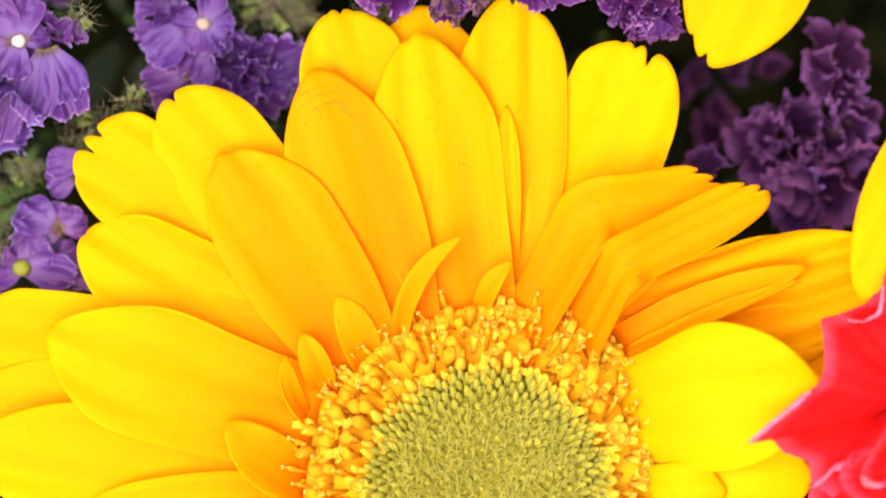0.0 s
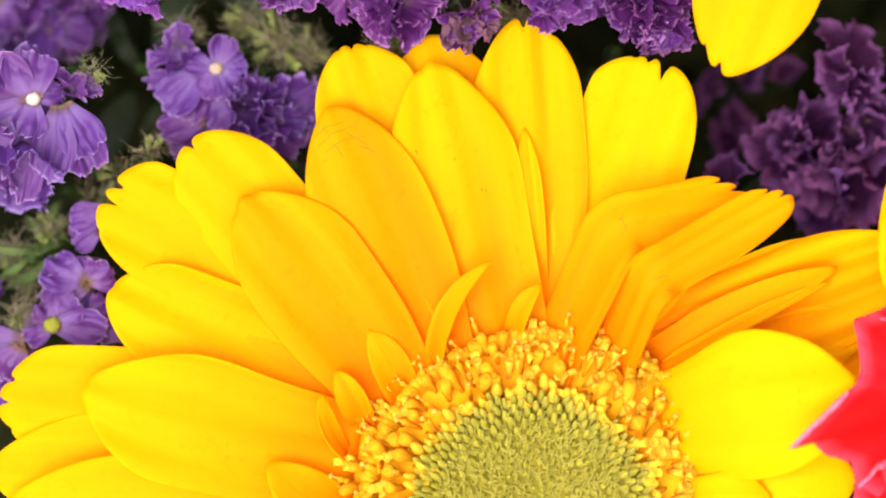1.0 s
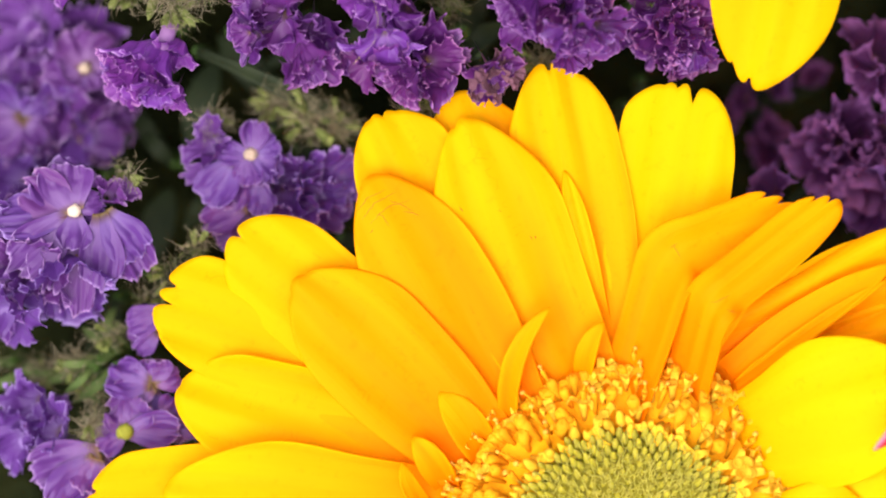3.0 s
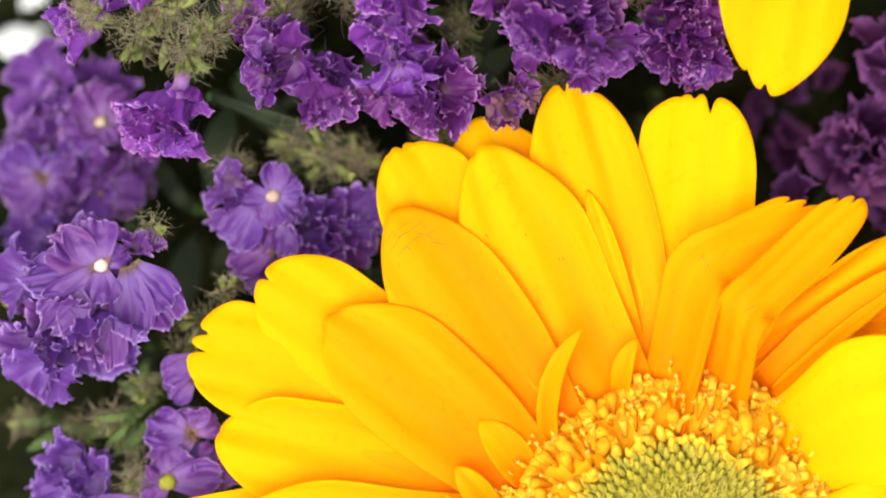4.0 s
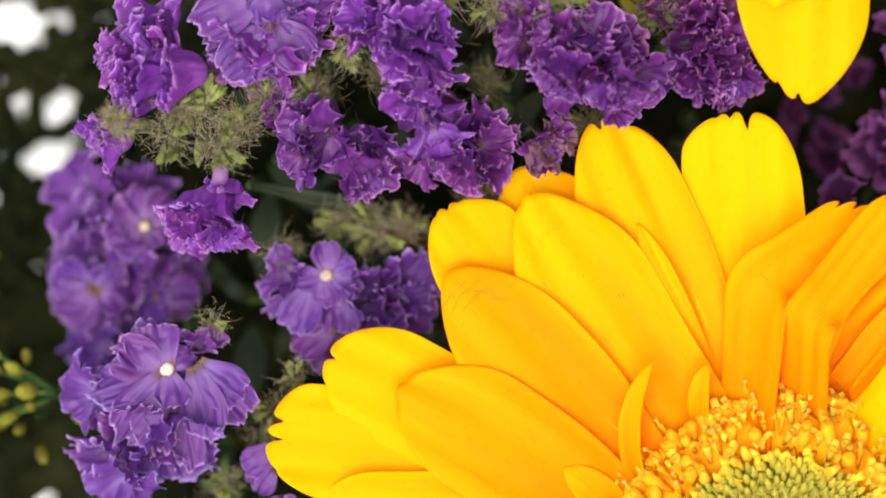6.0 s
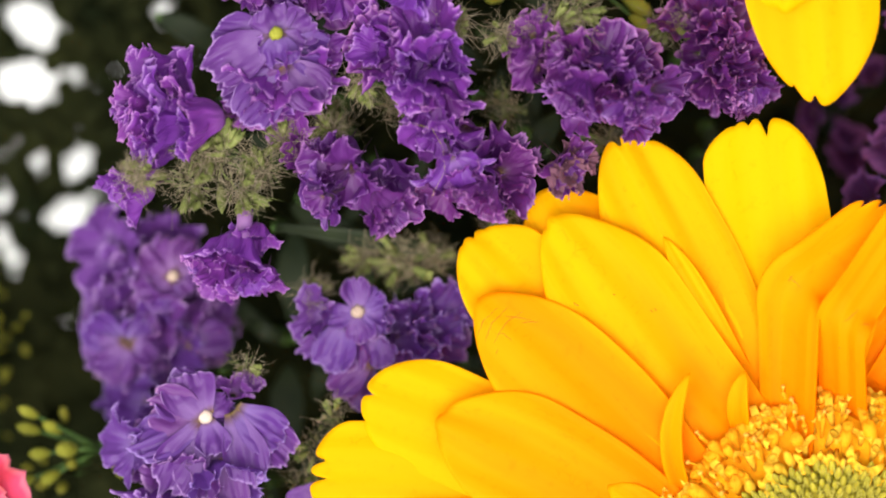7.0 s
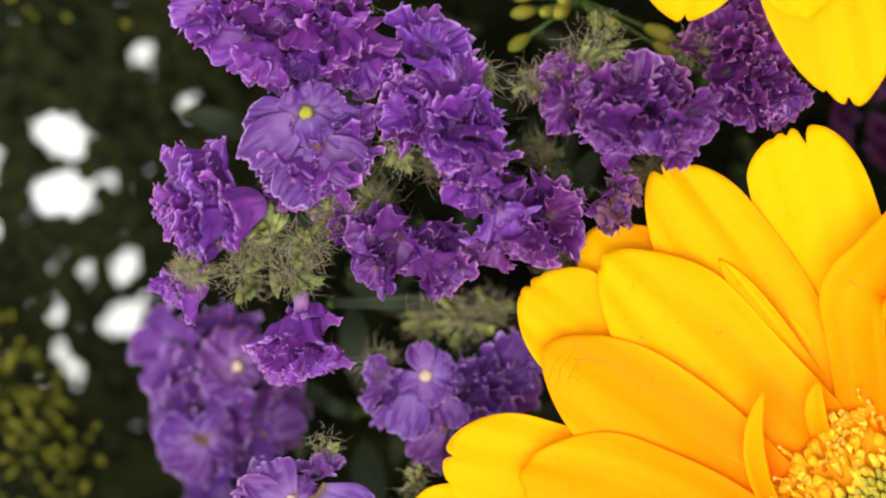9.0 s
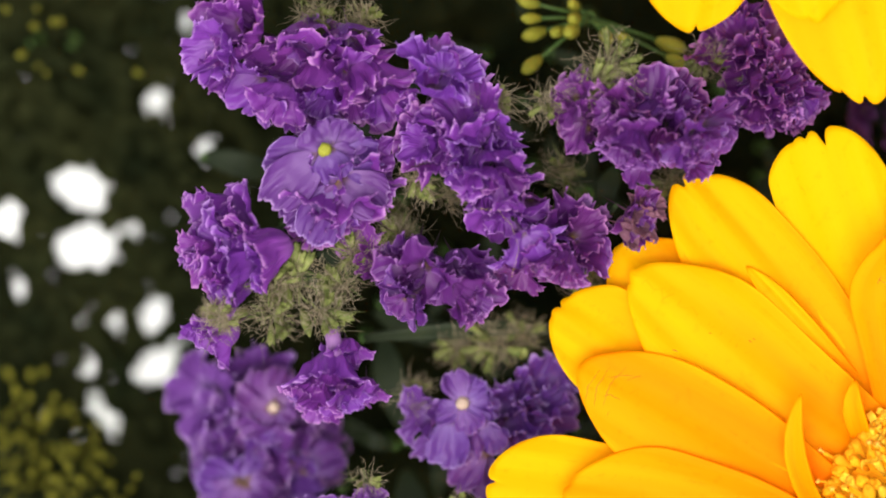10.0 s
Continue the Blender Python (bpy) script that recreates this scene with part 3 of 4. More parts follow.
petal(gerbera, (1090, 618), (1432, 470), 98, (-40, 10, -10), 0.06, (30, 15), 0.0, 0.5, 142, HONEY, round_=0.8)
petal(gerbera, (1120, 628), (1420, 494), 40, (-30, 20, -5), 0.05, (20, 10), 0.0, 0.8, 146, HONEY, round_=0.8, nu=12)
petal(gerbera, (1100, 725), (1450, 682), 280, (-20, 105, 115), 0.0, (0, 0), 0.0, -0.16, 143, SUNLIT_LEMON, taper=0.62, round_=0.4)
petal(gerbera, (1150, 830), (1440, 850), 190, (-30, 30, 10), 0.0, (0, 0), 0.0, -0.2, 144, SUNLIT_LEMON, taper=0.6, round_=0.3)
petal(gerbera, (1120, 870), (1285, 870), 110, (-20, 50, 40), 0.0, (0, 0), 0.0, -0.2, 145, SUNLIT_LEMON, round_=0.3)


def scars(host, lines, radius=0.9):
    """Thin brown wrinkles lying on a petal; each line is a run of (x, y)."""
    me = host.data
    top = BVHTree.FromPolygons([v.co for v in me.vertices], [tuple(f.vertices) for f in me.polygons])
    bm = bmesh.new()
    for k, line in enumerate(lines):
        pts = []
        for (x0, y0), (x1, y1) in zip(line, line[1:]):
            for j in range(5):
                f = j / 5
                x, y = x0 + (x1 - x0) * f, y0 + (y1 - y0) * f
                x, y = x + 2.5 * noise.noise(Vector((x * 0.09, y * 0.09, k))), y + 2.5 * noise.noise(Vector((x * 0.09, y * 0.09, k + 7)))
                hit = top.ray_cast(P(x, y, 400), Vector((0, 0, -1)))[0]
                if hit:
                    pts.append(hit + Vector((0, 0, 0.1 * U)))
        if len(pts) > 2:
            add_strand(bm, pts, [radius * U * math.sin((i + 0.6) / len(pts) * 3.0) for i in range(len(pts))])
    if len(bm.verts):
        part("wrinkle", bm, SCAR, host, "fine brown wrinkles")
    else:
        bm.free()


scars(front[1], [[(528, 196), (556, 172), (606, 158)], [(540, 206), (575, 184), (628, 178)], [(552, 190), (566, 200), (574, 222)], [(580, 170), (596, 182), (626, 204)],
                 [(520, 180), (548, 160), (590, 150)], [(604, 196), (636, 214)], [(536, 222), (548, 214)]])
scars(front[0], [[(768, 231), (771, 236)], [(812, 286), (816, 296)], [(820, 288), (822, 297)], [(700, 210), (706, 222)]], 1.3)
scars(bent_two, [[(1122, 486), (1132, 492), (1138, 500)], [(1096, 470), (1116, 468), (1136, 462)], [(1070, 503), (1072, 507)]], 0.9)
scars(bent_one, [[(1056, 352), (1058, 366), (1064, 388)], [(1050, 360), (1064, 352)]], 0.9)
# the near half of the bloom
for k, a in enumerate(range(188, 352, 15)):
    ca, sa = math.cos(radians(a)), math.sin(radians(a))
    long = 780 + 60 * math.sin(k * 2.3)
    lift = -20 if k % 2 else 15
    petal(gerbera, (860 + 300 * ca, 870 - 300 * sa), (860 + long * ca, 870 - long * sa), 215, (-40, lift, lift - 40), 0.02 * math.sin(k), (0, 0), 0.03, 0.25, 160 + k)

# short inner petals: base, tip, width, bow, middle height, tip height, twist
INNER = [
    (706, 605, 820, 416, 46, 0.26, 45, 60, 28),
    (850, 560, 908, 462, 44, 0.22, 30, 40, 22),
    (652, 650, 596, 522, 80, -0.08, 12, 10, -8),
    (575, 690, 533, 590, 64, -0.06, 25, 28, 18),
    (545, 745, 508, 628, 50, 0.2, 40, 50, -50),
    (540, 860, 404, 742, 124, 0.12, 28, 40, -25),
]
for k, (bx, by, tx, ty, w, bow, zm, zt, tw) in enumerate(INNER):
    petal(gerbera, (bx, by), (tx, ty), w, (-20, zm, zt), bow, (tw, tw * 0.5), 0.0, 0.3, 180 + k, AMBER, name="inner_petal", round_=0.55, nu=12, nv=14)
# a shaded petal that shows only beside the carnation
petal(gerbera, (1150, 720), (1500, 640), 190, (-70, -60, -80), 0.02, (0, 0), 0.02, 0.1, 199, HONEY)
disc(gerbera, 860, 872, 20, 217, 335, 5)


def other_gerbera(cx, cy, z, r, special, seed, skip):
    """Another bloom of the same kind, of which the petals' tips show."""
    f = P(cx, cy)
    f.z = 0
    g = thing("gerbera", f, "bright yellow gerbera whose petal tips overhang the purple flowers", "flower", "yellow gerberas")
    stem(g, f, P(cx, cy, z - 110), 0.0032, 0.003, 0.003)
    rng = random.Random(seed)
    for k, (tx, ty, w, zm, zt, cut, shape) in enumerate(special):
        d = Vector((tx - cx, ty - cy)).normalized()
        petal(g, (cx + 290 * d.x, cy + 290 * d.y), (tx, ty), w, (z - 40, z + zm, z + zt), 0, (0, 0), cut, -0.18, seed + k, LEMON, **shape)
    for k in range(18):
        a = k * 20 + rng.uniform(-4, 4)
        if skip[0] < a < skip[1]:
            continue
        long = r + rng.uniform(-40, 30)
        ca, sa = math.cos(radians(a)), math.sin(radians(a))
        petal(g, (cx + 290 * ca, cy - 290 * sa), (cx + long * ca, cy - long * sa), 210, (z - 40, z, z - 40), 0, (0, 0), 0.03, 0.2, seed + 30 + k, nu=14, nv=16)
    disc(g, cx, cy, z + 20, 217, 330, seed, fine=False)
    return g


other_gerbera(1560, -620, 110, 760, [(1250, 119, 238, -10, -30, 0.05, dict(nicks=[(0.12, 1.1), (0.46, 0.8)], slant=0.25, nu=64)), (1092, -190, 225, -20, -40, 0.05, dict(nicks=[(-0.1, 1.0)], nu=64)),
                                           (1268, -58, 200, 50, 40, 0.04, dict(nicks=[(0.2, 0.8)], nu=64))], 300, (195, 290))
other_gerbera(1930, -190, 120, 740, [(1520, 530, 200, 0, -20, 0.0, {})], 340, (170, 262))


# ---- carnations ----
def fan(parent, foot, rim, arch, mat, seed, fold=0.5, teeth=4.0, hem=None, label=""):
    """A carnation petal: a gathered fan from its foot (x, y, z) to a toothed rim through (x, y, z); hem turns part of the rim (from, to, width) over."""
    rng = random.Random(seed)
    p1, p2 = rng.uniform(0, 9), rng.uniform(0, 9)
    stops = [P(*r) for r in rim]
    b = P(*foot)
    n = len(stops) - 1

    def edge(u):
        f = min(max((u + 1) / 2, 0.0), 1.0) * n
        k = min(int(f), n - 1)
        f -= k
        a, c = stops[k], stops[k + 1]
        before, after = stops[max(k - 1, 0)], stops[min(k + 2, n)]
        m0, m1 = (c - before) * 0.28, (after - a) * 0.28
        at = a * (2 * f ** 3 - 3 * f * f + 1) + m0 * (f ** 3 - 2 * f * f + f) + c * (3 * f * f - 2 * f ** 3) + m1 * (f ** 3 - f * f)
        out = (at - b).normalized()
        return at + out * teeth * U * (0.7 * noise.noise(Vector((u * 13 + p1, p2, 0))) + 0.6 * noise.noise(Vector((u * 31 + p2, p1, 0))))

    def point(u, v):
        at = b.lerp(edge(u), v)
        # gathers run out from the foot and open towards the rim; the hem is crimped
        f = 1.7 * noise.noise(Vector((u * 2.2 + p1, v * 0.8, p2))) + 0.8 * noise.noise(Vector((u * 5.5 + p2, v * 1.6, p1)))
        f += 0.5 * v ** 6 * noise.noise(Vector((u * 14 + p1, v * 3, p2)))
        at.z += (arch * math.sin(v * 2.6) + 30 * fold * f * v ** 0.7) * U
        side = Vector((noise.noise(Vector((u * 3 + p1, v * 2, 7))), noise.noise(Vector((u * 3 + p2, v * 2, 3))), 0))
        return at + side * 9 * fold * v * (1 - v) * U

    blade = part("petal", grid_shell(point, 110, 34, 4 * U), mat, parent, label)
    if hem:
        lo, hi, wide = hem

        def turned(u, v):
            g = (u + 1) / 2
            at = point(lo + (hi - lo) * g, 1.0)
            inward = (b - at).normalized()
            w = wide * math.sin(math.pi * min(max(g, 0.02), 0.98)) ** 0.45 * (1 + 0.35 * noise.noise(Vector((g * 9, p1, 0))))
            return at + inward * w * v * U + Vector((0, 0, (5 + 9 * math.sin(v * math.pi)) * U))

        part("turned_hem", grid_shell(turned, 50, 8, 3 * U), BLUSH, blade, "pale pink petal margin turned over")
    return blade


def carnation(cx, cy, z, r, mat, label, seed):
    f = P(cx, cy)
    f.z = 0
    g = thing("carnation", f, label, "flower")
    stem(g, f, P(cx, cy, z - 200), 0.002, 0.0025, 0.003)
    part("calyx", tube([P(cx, cy, z - 230), P(cx, cy, z - 160), P(cx, cy, z - 60)], [0.002, 0.006, 0.008], 10), STEM, g)
    rng = random.Random(seed)
    for k in range(26):
        f_ = k / 25
        a = k * 2.39996
        long = r * (0.35 + 0.65 * f_)
        tip = (cx + long * math.cos(a), cy - long * math.sin(a))
        base = (cx + 10 * math.cos(a), cy - 10 * math.sin(a))
        petal(g, base, tip, r * (0.5 + 0.35 * f_), (z - 80, z + 40 - 40 * f_, z + 90 - 130 * f_), rng.uniform(-0.05, 0.05), (rng.uniform(-25, 25), rng.uniform(-20, 20)), 0.05, 0.4, seed + k, mat, taper=0.3, round_=0.2, ragged=0.06)
    return g


red = carnation(1730, 790, 110, 185, RED, "red carnation with paler pink petal edges", 400)
# outer fans first, then the folded inner ones over them
fan(red, (1660, 930, 20), [(1560, 1010, 40), (1470, 980, 50), (1432, 930, 60), (1428, 885, 70), (1433, 850, 80), (1470, 800, 70)], 25, RED, 461, 0.5)
fan(red, (1650, 715, 40), [(1640, 470, 70), (1590, 478, 80), (1556, 496, 90), (1530, 535, 95), (1490, 553, 100), (1449, 566, 105), (1453, 605, 110), (1453, 650, 120), (1443, 678, 130), (1408, 703, 145),
                           (1358, 744, 160), (1318, 780, 165), (1356, 771, 160), (1382, 797, 150), (1424, 814, 140), (1432, 850, 130), (1470, 880, 110)], 50, RED, 462, 0.55, 2.0, (0.06, 0.37, 17))
fan(red, (1640, 560, 70), [(1600, 455, 100), (1562, 478, 120), (1554, 520, 135), (1546, 553, 140), (1518, 568, 140), (1495, 566, 130), (1484, 556, 118), (1520, 540, 100)], 30, RED, 463, 0.4, 3.0, (-0.55, 0.45, 9))
fan(red, (1600, 690, 70), [(1433, 858, 150), (1450, 845, 168), (1462, 829, 180), (1482, 824, 190), (1494, 806, 200), (1530, 800, 205), (1570, 765, 200)], 45, RED, 464, 0.7, 5.0, (-0.97, 0.2, 36))
fan(red, (1680, 840, 90), [(1568, 770, 190), (1520, 800, 200), (1482, 815, 205), (1476, 842, 210), (1490, 868, 205), (1530, 890, 190), (1560, 940, 150)], 50, RED, 465, 0.7, 5.0)
fan(red, (1660, 800, 110), [(1560, 750, 225), (1535, 790, 232), (1514, 828, 236), (1518, 852, 236), (1545, 856, 232), (1566, 836, 225), (1600, 850, 200)], 40, RED, 466, 0.6, 5.0, (-0.2, 0.6, 32))
carnation(-475, 18, -60, 205, PINK, "bright pink carnation at the bouquet's edge", 440)


# ---- statice ----
def ruffle(seed, lobes, depth, wave, cup=False, mat=None):
    """A papery funnel whose rim is gathered into folds and crimped, radius 1, opening along z."""
    rng = random.Random(seed)
    ph = [rng.uniform(0, 6.28) for _ in range(8)]
    n, rings = 300, 16
    gathers = rng.choice((12, 13, 14, 15))
    bm = bmesh.new()
    lay = bm.loops.layers.uv.new("UVMap")
    rows, coords = [], {}
    for j in range(rings + 1):
        v = 1 - (1 - j / rings) ** 1.6
        row = []
        for i in range(n):
            a = 2 * math.pi * i / n
            ca, sa = math.cos(a), math.sin(a)
            n1 = noise.noise(Vector((ca * 1.3, sa * 1.3, seed * 1.7)))
            n2 = noise.noise(Vector((ca * 2.6, sa * 2.6, seed * 2.3 + 9)))
            n3 = noise.noise(Vector((ca * 9, sa * 9, seed * 3.1 + 5 + v)))
            n4 = noise.noise(Vector((ca * 24, sa * 24, seed * 4.7)))
            lobe = abs(math.cos(lobes * a * 0.5 + ph[0] + 0.8 * n1))
            if cup:
                r, z = 0.05 + 0.70 * v ** 0.6 + 0.18 * v ** 6, depth * (v ** 1.4 - 1) - 0.08 * v ** 9
                nr, nz = 0.92, -0.40
            else:
                r, z = 0.05 + 0.93 * v ** 1.05, 0.6 * depth * (v ** 0.8 - 1) - 0.08 * v ** 8
                nr, nz = 0.5, -0.87
            r *= 1 + (0.2 * n1 - 0.28 * (1 - lobe) ** 5) * v ** 3
            # broad folds first, then gathers near the rim and the crimped hem
            fold = gathers * a + ph[2] + 6 * n2
            deep = wave * (0.03 + 0.14 * abs(n1 + 0.6 * n3)) * v ** 5
            crimp = 34 * a + ph[4] + 12 * n2
            hem = wave * v ** 10 * (0.4 + 1.3 * abs(n2))
            push = wave * v ** 1.3 * (0.32 * n1 + 0.30 * n2) + deep * math.sin(fold) + hem * (0.055 * math.sin(crimp) + 0.05 * n4)
            rise = hem * (0.02 * math.cos(crimp) + 0.03 * n4) + wave * v ** 2 * 0.2 * n2
            r = max(r + push * nr - rise * nz, 0.04)
            z += push * nz + rise * nr
            da = 0.8 * deep * math.cos(fold + 0.4) + 0.04 * hem * math.cos(crimp)
            at = Vector((r * math.cos(a + da), r * math.sin(a + da), z))
            # crumpled, as thin paper is
            at += v * (0.22 * noise.noise_vector(at * 1.7 + Vector((seed, 0, 0))) + 0.06 * noise.noise_vector(at * 3.9 + Vector((0, seed, 0))) + 0.014 * noise.noise_vector(at * 9 + Vector((0, 0, seed))))
            vert = bm.verts.new(at)
            coords[vert] = (i / n, v)
            row.append(vert)
        rows.append(row)
    for r0, r1 in zip(rows, rows[1:]):
        for i in range(n):
            f = bm.faces.new((r0[i], r0[(i + 1) % n], r1[(i + 1) % n], r1[i]))
            for l in f.loops:
                u, v = coords[l.vert]
                l[lay].uv = (1.0 if i == n - 1 and u == 0 else u, v)
    bot = bm.verts.new((0, 0, -depth - 0.7))
    for i in range(n):
        f = bm.faces.new((rows[0][(i + 1) % n], rows[0][i], bot))
        for l in f.loops:
            l[lay].uv = (0.5, 0.1)
    return mesh_of("floret", bm, mat or PURPLE)


RUFFLES = [ruffle(500 + k, 5, 1.0 + 0.16 * (k % 3), 0.85 + 0.1 * (k % 4), cup=k % 8 in (0, 2, 3, 5, 6, 7)) for k in range(8)]
LILACS = [me.copy() for me in RUFFLES]
for me in LILACS:
    me.materials[0] = LILAC
WINES = [me.copy() for me in RUFFLES]
for me in WINES:
    me.materials[0] = WINE
SHADED_RUFFLES = [me.copy() for me in RUFFLES]
for me in SHADED_RUFFLES:
    me.materials[0] = SHADED_PURPLE
knob = lathe([(0.4, -1), (0.8, -0.4), (1.0, 0.1), (0.95, 0.5), (0.7, 0.9), (0.3, 1.1), (0.05, 1.15)], 14)
for v in knob.verts:
    v.co += 0.45 * noise.noise_vector(v.co * 1.1 + Vector((3, 1, 7)))
STIGMA = mesh_of("stigma", knob, WHITE)


GOLDEN_STIGMA = STIGMA.copy()
GOLDEN_STIGMA.materials[0] = NEAR_BUD
BEIGE_STIGMA = STIGMA.copy()
BEIGE_STIGMA.materials[0] = BEIGE


def calyx(parent, x, y, z, r, seed, spikes=44, hairs=270):
    """A knot of downy calyx tubes, each ribbed and toothed at its mouth, with narrow bracts between them, in a haze of fine pale hairs."""
    rng = random.Random(seed)
    bm, hm = bmesh.new(), bmesh.new()

    def wisp(o, way, long, stout=1.0):
        bend = Vector((rng.uniform(-1, 1), rng.uniform(-1, 1), rng.uniform(-.5, .5))) * long
        add_strand(hm, [o, o + way * long * 0.4 + bend * 0.12, o + way * long * 0.75 + bend * 0.35, o + way * long * 0.95 + bend * 0.7],
                   tuple(stout * q * U for q in (0.6, 0.5, 0.4, 0.22)))

    lead = rng.uniform(0, 6.28)
    for k in range(spikes // 7):
        a, t = lead + rng.gauss(0, 0.9), rng.uniform(0.3, 1.5)
        way = facing(math.degrees(a), math.degrees(t))
        off = rng.uniform(0.1, 0.5) * r
        o = P(x + off * math.cos(a), y - off * math.sin(a), z + rng.uniform(-.3, .15) * r)
        long, fat = r * U * rng.uniform(0.5, 0.8), r * U * rng.uniform(0.09, 0.15)
        q = way.to_track_quat("Z", "Y")
        sag = Vector((0, 0, -0.25 * long))
        rings = []
        for f, w in ((0, 0.5), (0.3, 0.85), (0.6, 1.0), (0.85, 1.1), (1.0, 1.25)):
            ring = []
            for i in range(10):
                tooth = 0.22 * long * (i % 2) if f == 1.0 else 0.0
                rad = fat * w * (1 + 0.16 * (i % 2))
                ring.append(bm.verts.new(o + way * (long * f + tooth) + sag * f * f + q @ Vector((rad * math.cos(i * 0.628), rad * math.sin(i * 0.628), 0))))
            rings.append(ring)
        for r0, r1 in zip(rings, rings[1:]):
            for i in range(10):
                bm.faces.new((r0[i], r0[(i + 1) % 10], r1[(i + 1) % 10], r1[i])).material_index = 1
        for _ in range(8):
            f, b_ = rng.uniform(0.1, 1.05), rng.uniform(0, 6.28)
            out = q @ Vector((math.cos(b_), math.sin(b_), 0))
            wisp(o + way * long * f + sag * f * f + out * fat, (out + way * 0.7).normalized(), rng.uniform(12, 26) * U)
    for k in range(spikes):
        a, t = rng.uniform(0, 6.28), rng.uniform(0.15, 1.45)
        way = facing(math.degrees(a), math.degrees(t))
        off = rng.uniform(0, 0.45) * r
        o = P(x + off * math.cos(a) + rng.gauss(0, .15) * r, y - off * math.sin(a) + rng.gauss(0, .15) * r, z + rng.uniform(-.5, 0) * r)
        long = r * U * rng.uniform(0.3, 0.7)
        side = way.cross(Vector((rng.uniform(-1, 1), rng.uniform(-1, 1), 0.4))).normalized()
        keel = side.cross(way)
        bend = Vector((rng.uniform(-1, 1), rng.uniform(-1, 1), rng.uniform(-.3, .6))) * long * 0.5
        w = long * rng.uniform(0.03, 0.09)
        rows = []
        for f, s_ in ((0, 0.7), (0.3, 1.0), (0.6, 0.72), (0.85, 0.3), (1.0, 0.05)):
            c = o + way * long * f + bend * f * f
            rows.append([bm.verts.new(c - side * w * s_), bm.verts.new(c - keel * w * s_ * 0.6), bm.verts.new(c + side * w * s_)])
        for r0, r1 in zip(rows, rows[1:]):
            for i in range(2):
                bm.faces.new((r0[i], r0[i + 1], r1[i + 1], r1[i]))
    for _ in range(int(1.0 * hairs * (0.4 + 0.6 * r / 70))):
        a, t = rng.uniform(0, 6.28), rng.uniform(0.2, 1.6)
        wisp(P(x + rng.gauss(0, .36) * r, y + rng.gauss(0, .36) * r, z + rng.uniform(-.4, .25) * r), facing(math.degrees(a), math.degrees(t)), rng.uniform(14, 40) * U, 0.85)
    c = parent
    if spikes:
        c = tagged(part("calyx", bm, CALYX, parent, "downy grey-green calyx"), kind="stuff")
        c.data.materials.append(SEPAL)
    else:
        bm.free()
    tagged(part("calyx_hairs", hm, HAIR, c, "fine pale hairs"), kind="stuff")


def sprig(florets, z, seed, calyces=(), label="violet statice sprig with papery frilled florets", shapes=None, dots=(), fans=(), lobes=()):
    shapes = shapes or RUFFLES
    rng = random.Random(seed)
    cx = sum(f[0] for f in florets) / len(florets)
    cy = sum(f[1] for f in florets) / len(florets)
    f0 = P(cx, cy)
    f0.z = 0
    s = thing("statice_sprig", f0, label, "flower", "statice sprigs")
    head = P(cx, cy, z - 240)
    stem(s, f0, head, 0.0012, 0.0010, 0.002)
    for k, (x, y, r, a, tilt) in enumerate(florets):
        h = z + rng.uniform(-25, 25) - 0.2 * r
        axis = facing(a, tilt)
        piece("floret", LILACS[1 + 3 * (k % 2)] if k in fans else shapes[(seed + k * 3) % 8], s, P(x, y, h), axis, r * U * 1.02, rng.uniform(0, 6))
        if r > 45 and shapes in (RUFFLES, WINES):
            b_ = rng.uniform(0, 6.28)
            low = Vector((axis.x * 0.6 + rng.uniform(-.4, .4), axis.y * 0.6 + rng.uniform(-.4, .4), axis.z))
            piece("floret", shapes[(seed + k * 5 + 2) % 8], s, P(x + 0.45 * r * math.cos(b_), y + 0.45 * r * math.sin(b_), h - 0.5 * r), low, r * U * 0.7, rng.uniform(0, 6))
            if k % 2 == 0:
                inner = axis + Vector((rng.uniform(-.3, .3), rng.uniform(-.3, .3), 0.1))
                piece("inner_frill", shapes[(seed + k * 7 + 5) % 8], s, P(x, y, h) + axis * r * U * 0.06, inner, r * U * 0.56, rng.uniform(0, 6))
        foot_of = P(x, y, h) - axis * r * U * 1.15
        d = head - foot_of
        part("pedicel", tube([foot_of, foot_of + Vector((d.x * 0.15, d.y * 0.15, d.z * 0.75)), head], [5 * U, 6 * U, 8 * U], 6), FROND, s)
    for k, (bx, by, tx, ty, w, dz) in enumerate(lobes):
        for under in (0, 1) if k % 2 else (0,):
            h = z + dz - 20 * under
            turn = radians(rng.choice((-1, 1)) * rng.uniform(22, 40)) * under
            dx, dy = tx - bx, ty - by
            ex, ey = bx + dx * math.cos(turn) - dy * math.sin(turn), by + dx * math.sin(turn) + dy * math.cos(turn)
            petal(s, (bx, by), (ex, ey), w * (0.94 + 0.06 * under), (h - 3 - 12 * under, h + 3, h + rng.uniform(-14, 10)), rng.uniform(-.06, .06),
                  (rng.uniform(-8, 8), rng.uniform(-34, 34)), 0.06, 0.2, seed * 53 + k + 90 * under, LILAC, "lobe", taper=0.34, round_=0.2, thick=2.0, ragged=0.11,
                  nu=48, nv=34, narrow=0.15, crinkle=0.22, rib=0.015)
    for x, y, dz, r, tip in dots:
        piece("stigma", (STIGMA, GOLDEN_STIGMA, BEIGE_STIGMA)[tip], s, P(x, y, z + dz), Vector((0.1, 0.1, 1)), r * U)
    for k, (x, y, r, dz) in enumerate(calyces):
        calyx(s, x, y, z + dz, abs(r), seed * 7 + k, *((22, 60) if r < 0 else (48, 190)))
    return s


